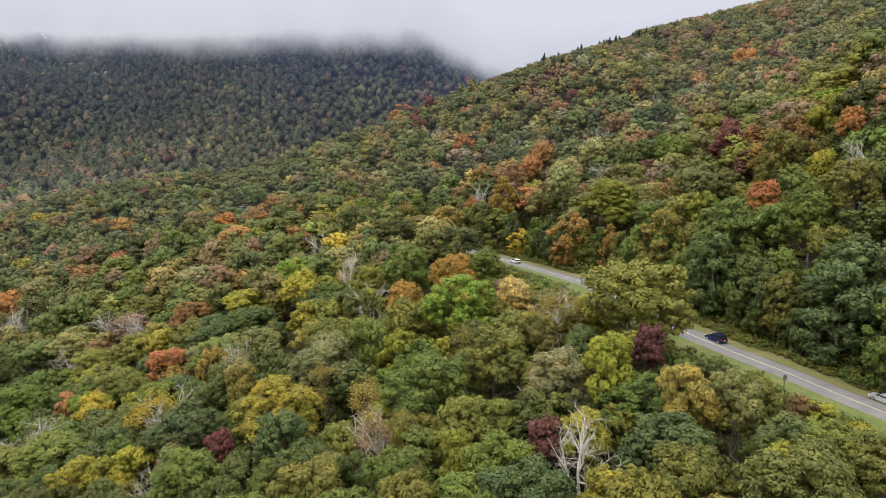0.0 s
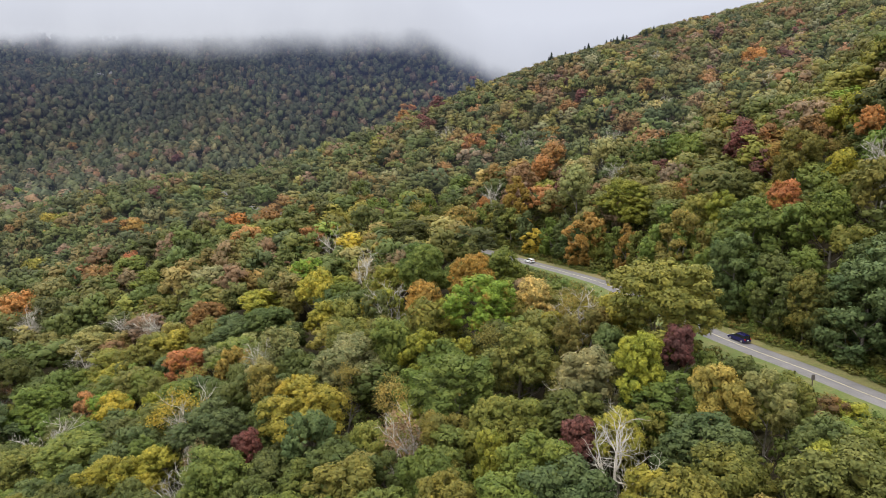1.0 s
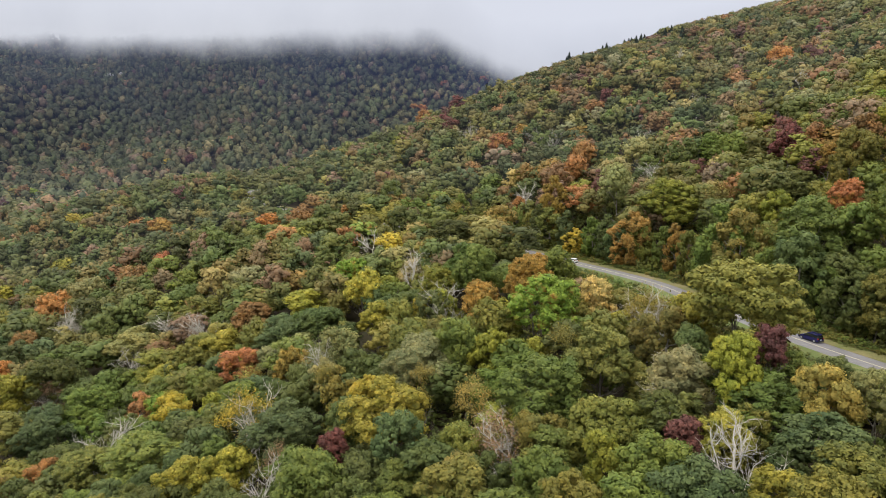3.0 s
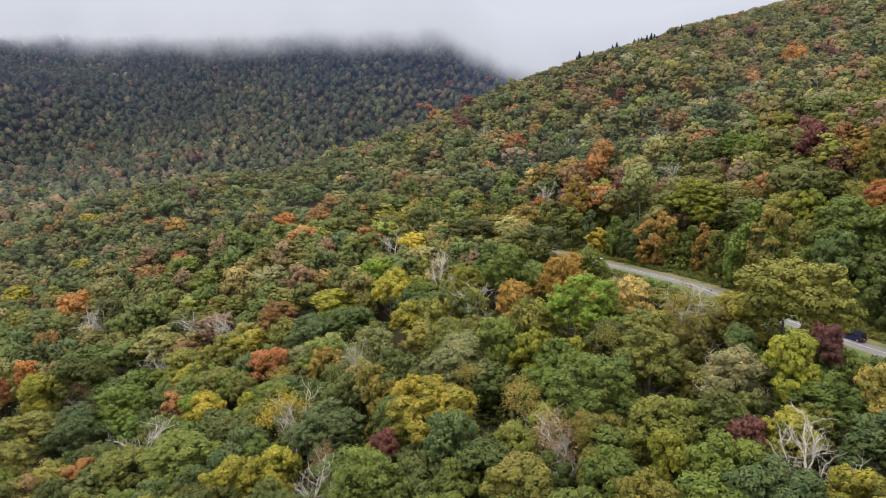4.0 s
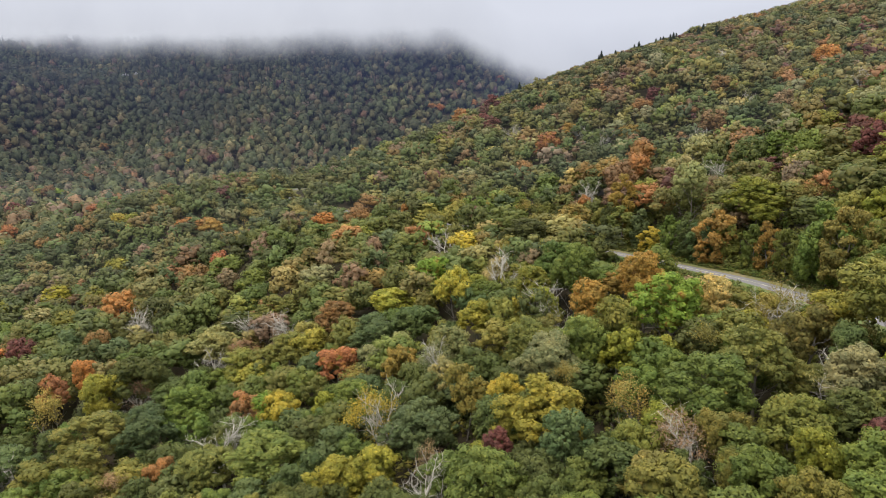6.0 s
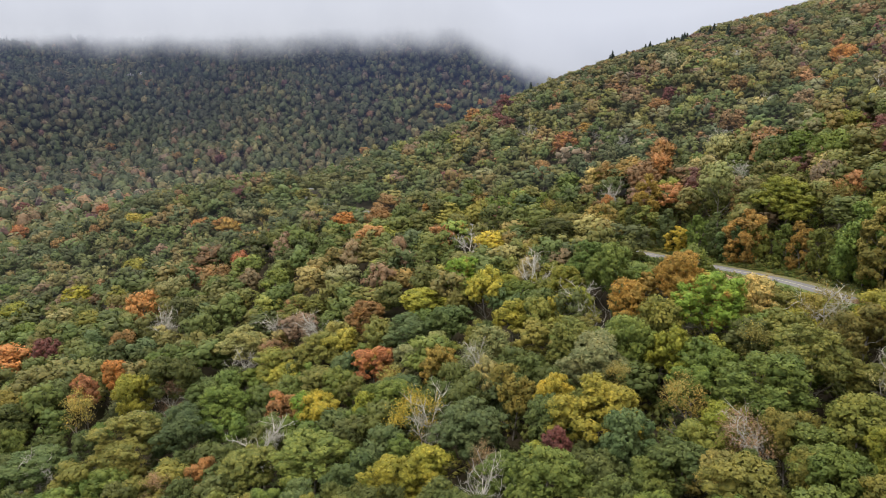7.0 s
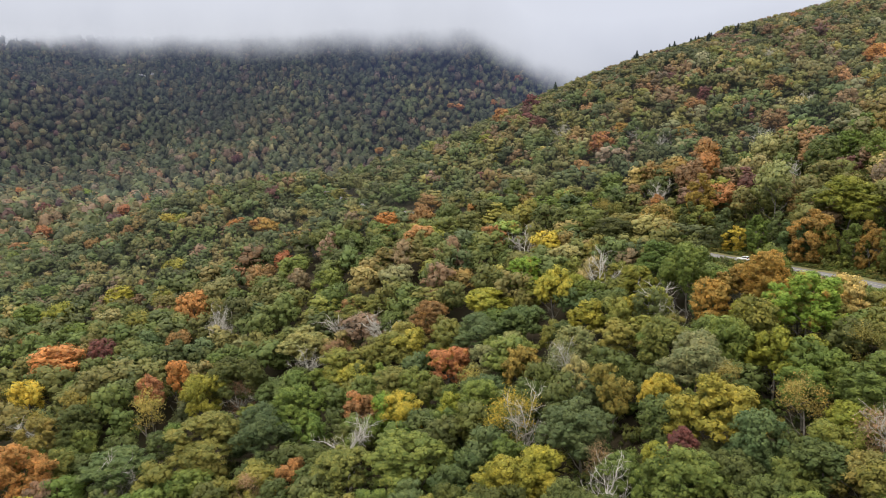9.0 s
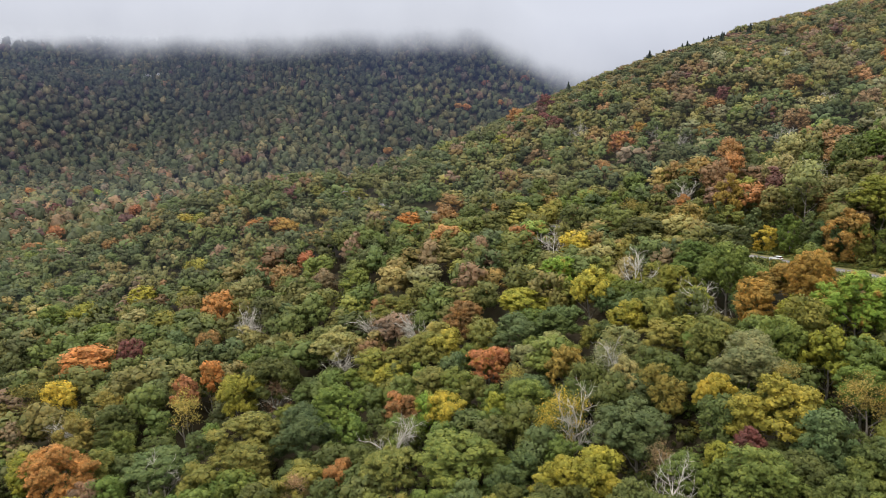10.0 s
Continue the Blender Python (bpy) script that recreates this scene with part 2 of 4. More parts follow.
def strip(name, inner, outer, lift, mat, thick=0.0, drape=False, first=0, last=None):
    """A ribbon along the road between two distances from its middle line."""
    p, t = LINE_PTS[first:last], TANGENT[first:last]
    across = np.linspace(inner, outer, 4)
    rows = []
    for o in across:
        x, y = p[:, 0] + t[:, 1] * o, p[:, 1] - t[:, 0] * o
        z = (ground_z(x, y) if drape else p[:, 2] - 0.02 * abs(o)) + lift
        rows.append(np.stack([x, y, z], 1))
    if thick:
        rows.insert(0, rows[0] - (0, 0, thick))
        rows.append(rows[-1] - (0, 0, thick))
    v = np.concatenate(rows)
    n, m = len(p), len(rows)
    i = np.arange(n * m).reshape(m, n)
    f = np.stack([i[:-1, :-1], i[:-1, 1:], i[1:, 1:], i[1:, :-1]], -1).reshape(-1, 4)
    return new(name, mesh_from(name, v, f, mat, not thick))


road = tagged(strip("road", -3.35, 3.35, 0.03, ASPHALT, 0.2), "worn grey two-lane asphalt road winding through the forest", "road", kind="structure")
for o in (-0.16, 0.06):
    tagged(strip("centre_line", o, o + 0.12, 0.042, LINE), "faded pale yellow centre line painted on the asphalt", "road marking", kind="structure")
tagged(strip("verge", 3.2, 8.0, 0.13, GRASS, drape=True), "dry mown grass verge along the uphill road edge", "grass verge", kind="structure")
tagged(strip("verge", -9.8, -3.2, 0.13, GREEN_GRASS, drape=True), "green mown grass verge along the downhill road edge", "grass verge", kind="structure")


# ---- building blocks ----
def part(name, data, parent, label=""):
    ob = new(name, data)
    ob.parent = parent
    if label:
        ob["label"] = label
    return ob


def unit(v):
    return v / np.maximum(np.linalg.norm(v, axis=-1, keepdims=True), 1e-9)


def cards(rng, centre, normal, half, slim=0.75):
    """Leaf sprays: one three-cornered piece at each centre, facing about along its normal."""
    n = len(centre)
    a = unit(np.cross(normal, rng.normal(size=(n, 3))))
    b = np.cross(normal, a)
    h = (half * rng.uniform(0.55, 1.4, n))[:, None]
    s = (slim * rng.uniform(0.6, 1.4, n))[:, None]
    k = rng.uniform(-0.5, 0.5, (n, 1))
    return np.stack([centre + a * h, centre - a * h * 0.8 + b * h * (s + k * 0.4), centre - a * h * (0.8 + k) - b * h * s], 1)


def ball(steps):
    """A round form of three-cornered faces: an icosahedron, or a finer octahedron."""
    if steps == 20:
        g = (1 + 5 ** 0.5) / 2
        v = np.array([(-1, g, 0), (1, g, 0), (-1, -g, 0), (1, -g, 0), (0, -1, g), (0, 1, g), (0, -1, -g), (0, 1, -g), (g, 0, -1), (g, 0, 1), (-g, 0, -1), (-g, 0, 1)])
        far = np.linalg.norm(v[:, None] - v[None], axis=2)
        f = np.array([(i, j, k) for i, j, k in itertools.combinations(range(12), 3) if max(far[i, j], far[j, k], far[i, k]) < 2.1])
        t = unit(v)[f]
    else:
        t = np.array([[(x, 0, 0), (0, y, 0), (0, 0, z)] for x in (-1, 1) for y in (-1, 1) for z in (-1, 1)], float)
    while len(t) < steps:
        m = unit((t + np.roll(t, -1, 1)) / 2)
        t = np.concatenate([m, np.stack([t[:, 0], m[:, 0], m[:, 2]], 1), np.stack([t[:, 1], m[:, 1], m[:, 0]], 1), np.stack([t[:, 2], m[:, 2], m[:, 1]], 1)])
    out = np.einsum("ij,ij->i", np.cross(t[:, 1] - t[:, 0], t[:, 2] - t[:, 0]), t.mean(axis=1)) > 0
    return np.where(out[:, None, None], t, t[:, ::-1])


def crown(seed, boughs, leaves, half, puffs=11, base=4.0, top=15.0, radius=5.0, tall=False, low=-0.55, flutter=0.3, faces=20, flat=0.8, plump=(0.34, 0.60), whole=0.3, shag=(0.60, 1.12)):
    """A crown of leafy puffs that sit on a few uneven boughs, with dark gaps between (nominal tree: 15 m high, 5 m in radius)."""
    rng = np.random.default_rng(seed)
    size0 = radius * 0.50 * (9 / boughs) ** 0.36
    mid, up = (base + top) / 2, (top - base) / 2 - size0 * 0.75
    i = np.arange(boughs)
    az, cz = i * 2.39996 + rng.uniform(-0.55, 0.55, boughs), 1 - (1 - low) * (i + 0.5) / boughs
    lean = 1 + 0.22 * np.cos(az - rng.uniform(0, 6.28))
    reach = np.sqrt(np.maximum(0, 1 - cz * cz)) * rng.uniform(0.72, 1.16, boughs) * lean * np.where(tall & (cz > 0), 0.78, 1.0)
    size = size0 * rng.uniform(0.68, 1.25, boughs)
    r = (radius - size0 * 0.8) * reach
    c = np.stack([r * np.cos(az), r * np.sin(az), up * cz * rng.uniform(0.7, 1.15, boughs)], 1)
    c, size = np.concatenate([c, [[0, 0, -0.1 * up]]]), np.append(size, radius * 0.44)
    # puffs over the outer and upper side of each bough
    k = np.repeat(np.arange(boughs), puffs)
    n = len(k)
    u = unit(rng.normal(size=(n, 3)) + unit(c[k] + 1e-6) * 0.55 + np.array([0, 0, 0.35]))
    q = c[k] + u * (size[k] * rng.uniform(0.62, 1.0, n))[:, None] * np.array([1, 1, 0.86])
    s = size[k] * rng.uniform(*plump, n)
    d = np.linalg.norm(q[:, None] - c[None], axis=2) / size[None]
    d[np.arange(n), k] = 9
    keep = (d.min(axis=1) > 0.62) & (q[:, 2] > low * up - size0 * 0.9)
    q, s, k = q[keep], s[keep], k[keep]
    squash = np.array([1, 1, flat])
    shape = ball(faces)
    near, f = np.unique(np.round(shape.reshape(-1, 3), 4), axis=0, return_inverse=True)
    f = f.reshape(-1, 3)
    tris, nors = [], []
    for centre, half_size, fill in ((c, size * 0.42, 0.8), (q, s * 0.58, flat)):
        for b in range(len(centre)):
            v = near * rng.uniform(0.78, 1.18, (len(near), 1))
            p = (centre[b] + v * half_size[b] * np.array([1, 1, fill]))[f]
            m = p.mean(axis=1)
            inside = np.linalg.norm((m[:, None] - q[None]) / squash, axis=2) / s[None]
            if fill == flat:
                inside[:, b] = 9
            seen = inside.min(axis=1) > 0.62
            tris.append(p[seen])
            nors.append(unit(near[f][seen] * 0.8 + unit(p[seen] + 1e-6) * whole + np.array([0, 0, 0.15])))
    # leaf sprays over the puffs
    share = s ** 2
    b = rng.choice(len(q), int(leaves * 1.9), p=share / share.sum())
    w = unit(rng.normal(size=(len(b), 3)) + np.array([0, 0, 0.3]))
    p = q[b] + w * (s[b] * rng.uniform(*shag, len(b)))[:, None] * squash
    inside = np.linalg.norm((p[:, None] - q[None]) / squash, axis=2) / s[None]
    inside[np.arange(len(b)), b] = 9
    keep = np.flatnonzero(inside.min(axis=1) > 0.80)[:leaves]
    p, w, b = p[keep], w[keep], b[keep]
    face = unit(w * 0.8 + np.array([0, 0, 0.35]) + rng.normal(size=w.shape) * flutter)
    tris.append(cards(rng, p, face, half, 0.8))
    nors.append(np.repeat(unit(w * 0.7 + unit(p - c[k[b]]) * 0.35 + unit(p + 1e-6) * whole + face * 0.3)[:, None], 3, 1))
    return np.concatenate(tris) + np.array([0, 0, mid]), np.concatenate(nors)


def thin_crown(seed, leaves, half):
    """Scattered sprays of a tree that is losing its leaves."""
    rng = np.random.default_rng(seed)
    hub = unit(rng.normal(size=(22, 3)) + np.array([0, 0, 0.5])) * rng.uniform(0.55, 1.0, (22, 1)) * np.array([4.3, 4.3, 4.6]) + np.array([0, 0, 9.6])
    p = hub[rng.integers(22, size=leaves)] + rng.normal(size=(leaves, 3)) * np.array([0.75, 0.75, 0.55])
    nor = unit(rng.normal(size=p.shape) + np.array([0, 0, 0.9]))
    return cards(rng, p, nor, half), np.repeat(unit(nor * 0.5 + unit(p - np.array([0, 0, 8.0])) * 0.6)[:, None], 3, 1)


def dome(seed, radius=5.0, top=15.0, base=2.0):
    """A lumpy crown for a tree far off: uneven rings, a cap and some loose sprays."""
    rng = np.random.default_rng(seed)
    seg, rings = 6, []
    for reach, z in ((0.70, 0.0), (0.78, 0.38), (0.5, 0.74)):
        az = np.arange(seg) * 2 * math.pi / seg + rng.uniform(-0.35, 0.35, seg)
        r = radius * reach * rng.uniform(0.6, 1.3, seg)
        rings.append(np.stack([r * np.cos(az), r * np.sin(az), base + (top - base) * (z + rng.uniform(-0.14, 0.12, seg))], 1))
    solid = [np.stack([rings[-1], np.roll(rings[-1], -1, 0), np.tile([[rng.uniform(-1, 1), rng.uniform(-1, 1), top * 0.93]], (seg, 1))], 1)]
    for a, b in zip(rings[:-1], rings[1:]):
        solid += [np.stack([a, np.roll(a, -1, 0), np.roll(b, -1, 0)], 1), np.stack([a, np.roll(b, -1, 0), b], 1)]
    solid = np.concatenate(solid)
    heart = np.array([0, 0, base + (top - base) * 0.35])
    n = 40
    d = unit(rng.normal(size=(n, 3)) + np.array([0, 0, 0.5]))
    pos = d * np.array([radius, radius, (top - base) * 0.6]) * rng.uniform(0.62, 1.12, (n, 1)) + np.array([0, 0, base + (top - base) * 0.4])
    face = unit(d + rng.normal(size=d.shape) * 0.4)
    loose = cards(rng, pos, face, 1.2, 0.9)
    return np.concatenate([solid, loose]), np.concatenate([unit(solid - heart), np.repeat(unit(d + np.array([0, 0, 0.2]))[:, None], 3, 1)])


def conifer(seed, tiers, per, half):
    """A narrow spruce, 15 m high: whorls of drooping sprays."""
    rng = np.random.default_rng(seed)
    quads, core = [], []
    for i in range(tiers):
        u = i / (tiers - 1)
        z, r = 1.6 + 13.0 * u, 2.5 * (1 - u) ** 0.85 + 0.12
        n = max(4, int(per * (1 - 0.7 * u)))
        az = rng.uniform(0, 6.28, n)
        k = rng.uniform(0.45, 1.05, n) * r
        pos = np.stack([k * np.cos(az), k * np.sin(az), z - 0.35 * k + rng.uniform(-0.3, 0.3, n)], 1)
        nor = unit(np.stack([np.cos(az), np.sin(az), np.full(n, 1.5)], 1) + rng.normal(size=(n, 3)) * 0.3)
        quads.append(cards(rng, pos, nor, half * (1.15 - 0.5 * u)))
    ring = [(2.0 * math.cos(a), 2.0 * math.sin(a), 1.8) for a in np.arange(5) * 1.2566]
    core = np.array([[ring[i], ring[(i + 1) % 5], (0, 0, 14.8)] for i in range(5)])
    tris = np.concatenate(quads + [core])
    return tris, unit(tris.mean(axis=1, keepdims=True) * np.array([1, 1, 0]) + np.array([0, 0, 0.9]) + np.zeros((1, 3, 1)))


def tubes(runs, sides=5):
    """Tapered round limbs: each run is a list of (point, radius)."""
    verts, faces = [], []
    for run in runs:
        base = len(verts)
        for i, (p, r) in enumerate(run):
            p = Vector(p)
            d = (Vector(run[min(i + 1, len(run) - 1)][0]) - Vector(run[max(i - 1, 0)][0])).normalized()
            a = d.orthogonal().normalized()
            b = d.cross(a)
            for k in range(sides):
                t = 2 * math.pi * k / sides
                verts.append(tuple(p + (a * math.cos(t) + b * math.sin(t)) * r))
        for i in range(len(run) - 1):
            for k in range(sides):
                q, s = base + i * sides, (k + 1) % sides
                faces.append((q + k, q + s, q + sides + s, q + sides + k))
    return verts, faces


def bent(rng, start, way, length, r0, r1, steps=4, wander=0.18, rise=0.05):
    run, p, d = [], Vector(start), Vector(way).normalized()
    for i in range(steps + 1):
        u = i / steps
        run.append((tuple(p), r0 + (r1 - r0) * u))
        d = (d + Vector(rng.normal(size=3) * wander) + Vector((0, 0, rise))).normalized()
        p = p + d * (length / steps)
    return run, p, d


def trunk_mesh(seed, tall):
    rng = np.random.default_rng(seed)
    runs = []
    stem, p, d = bent(rng, (0, 0, -0.8), (0, 0, 1), 10.0 if tall else 8.5, 0.32, 0.15, 6, 0.06, 0.1)
    runs.append(stem)
    for k in range(5):
        q = stem[2 + k % 4][0]
        az = k * 2.4 + rng.uniform(-0.4, 0.4)
        limb, e, w = bent(rng, q, (math.cos(az), math.sin(az), 0.7), rng.uniform(4, 6), 0.13, 0.03, 5, 0.2, 0.06)
        runs.append(limb)
        for j in range(2):
            runs.append(bent(rng, limb[2 + j][0], Vector(w) + Vector(rng.normal(size=3) * 0.6), 2.6, 0.05, 0.015, 3)[0])
    return mesh_from("trunk", *tubes(runs, 4), BARK)


CROWN_MESH = [leaf_mesh("crown", *crown(40 + i, (8, 11, 14)[i % 3], 9400, 0.185, 20, base=3.2, tall=i % 3 == 1, plump=(0.2, 0.44)), LEAF) for i in range(9)]
BROAD_MESH = [leaf_mesh("crown", *crown(46 + i, (15, 19)[i % 2], 12500, 0.145, 20, base=3.6, plump=(0.2, 0.42)), LEAF) for i in range(5)]
LESS_MESH = [leaf_mesh("crown", *crown(50 + i, (7, 10, 13)[i % 3], 4200, 0.25, 13, base=3.2, tall=i % 3 == 1, plump=(0.26, 0.5)), LEAF) for i in range(9)]
EDGE_MESH = [leaf_mesh("crown", *crown(60 + i, 22, 9400, 0.19, 15, base=-0.5, low=-0.9, flat=1.0, plump=(0.24, 0.46)), LEAF) for i in range(4)]
SPARSE_MESH = [leaf_mesh("crown", *thin_crown(70 + i, 2600, 0.14), LEAF) for i in range(3)]
SHRUB_MESH = [leaf_mesh("foliage", *crown(80 + i, 6, 2600, 0.105, 9, base=-1.2, top=5.0, radius=2.6, low=-0.4), LEAF) for i in range(4)]
DISTANT_MESH = [leaf_mesh("crown", *crown(55 + i, (7, 9, 11)[i % 3], 1500, 0.28, 9, base=3.0, plump=(0.42, 0.66), whole=0.5), LEAF) for i in range(6)]
TRUNK_MESH = [trunk_mesh(90 + i, i % 2) for i in range(5)]

TINT = {
    "green": (0.118, 0.156, 0.035), "deep": (0.087, 0.106, 0.030), "blue": (0.092, 0.124, 0.045), "olive": (0.158, 0.160, 0.038),
    "ygreen": (0.238, 0.232, 0.036), "lime": (0.185, 0.26, 0.04), "yellow": (0.38, 0.315, 0.05), "gold": (0.25, 0.168, 0.043),
    "tan": (0.325, 0.275, 0.085), "straw": (0.52, 0.43, 0.16), "orange": (0.38, 0.18, 0.062), "rust": (0.25, 0.14, 0.062), "red": (0.36, 0.15, 0.075),
    "maroon": (0.150, 0.058, 0.055), "pink": (0.25, 0.165, 0.10), "brown": (0.200, 0.172, 0.046), "pale": (0.24, 0.232, 0.105),
}
LOOK = {
    "green": "full green deciduous tree in the mountainside forest", "deep": "dark green deciduous tree in the mountainside forest",
    "blue": "grey-green deciduous tree with a dense rounded crown", "olive": "olive green deciduous tree beginning to turn",
    "ygreen": "yellow-green deciduous tree among greener neighbours", "lime": "bright green broad maple with yellow-orange patches",
    "yellow": "yellow autumn birch among green trees", "gold": "golden orange autumn tree among green trees",
    "tan": "pale tan-yellow autumn tree thinning its leaves", "straw": "pale straw-yellow birch beside a bright green maple", "orange": "bright orange autumn maple among green trees",
    "rust": "rust-orange autumn tree among green trees", "red": "red autumn maple among green trees",
    "maroon": "dark maroon autumn tree among green trees", "pink": "pinkish-brown thinning autumn tree among green trees",
    "brown": "dull brown-green tree losing its leaves", "pale": "pale silvery-green tree with dry seed heads",
}


NAMES = {k: "maple_tree" for k in ("lime", "orange", "red", "maroon", "rust", "gold", "pink")}
NAMES.update({k: "birch_tree" for k in ("yellow", "tan", "straw", "pale", "ygreen")})


def tint_of(rng, kind):
    c = np.array(TINT[kind]) * rng.uniform(0.82, 1.2) * np.array([rng.uniform(0.9, 1.12), 1.0, rng.uniform(0.85, 1.15)])
    turned = {"lime": 0.42, "green": 0.05, "olive": 0.1, "red": 0.55, "orange": 0.25, "rust": 0.25, "maroon": 0.12, "brown": 0.2}.get(kind, 0.0) * (rng.uniform(0.3, 1.5) if kind != "lime" else 1.0)
    return (*c, turned)


def add_tree(rng, x, y, r, high, kind, shrub=False):
    z = float(ground_z(x, y)[0])
    base = new("shrub" if shrub else NAMES.get(kind, "deciduous_tree"))
    nominal = (2.6, 5.0) if shrub else (5.0, 15.0)
    base.matrix_world = pose(x, y, z - 0.1, rng.uniform(-3, 3), rng.uniform(-3, 3), rng.uniform(0, 360))
    wide = r / (2.6 if shrub else 5.0)
    deep = high / 5.0 if shrub else min(high / 15.0, wide * 1.12 + 0.06)
    hang = Matrix.Translation((0, 0, 0 if shrub else high - 15.0 * deep)) @ Matrix.Diagonal((wide, wide, deep, 1))
    if shrub:
        leaves = part("foliage", SHRUB_MESH[rng.integers(4)], base)
        tagged(base, "low {} roadside shrub on the grassy edge of the forest".format({"rust": "rust-orange", "pale": "pale green", "tan": "tan-brown"}.get(kind, "green")), "shrub", "roadside shrubs")
    else:
        edge = 0 < road_near(x, y)[0][0] < 26 or high < 12
        away = math.hypot(x - min(0, max(-92, x)), y)
        full = DISTANT_MESH if away > 240 else BROAD_MESH if r > 6.3 else CROWN_MESH if away < 128 else LESS_MESH
        pool = EDGE_MESH if edge else SPARSE_MESH if kind in ("tan", "pink", "brown") and rng.random() < 0.4 else full
        leaves = part("crown", pool[rng.integers(len(pool))], base)
        stem = part("trunk", TRUNK_MESH[rng.integers(5)], base, "grey-brown bark")
        stem.matrix_local = Matrix.Diagonal((min(wide, 1.25), min(wide, 1.25), high / 15.0, 1))
        tagged(base, LOOK[kind], "tree", "forest trees")
    leaves.matrix_local = hang
    leaves.color = tuple(c * (0.62 if shrub and kind == "rust" else 1.0) for c in tint_of(rng, kind))
    return base


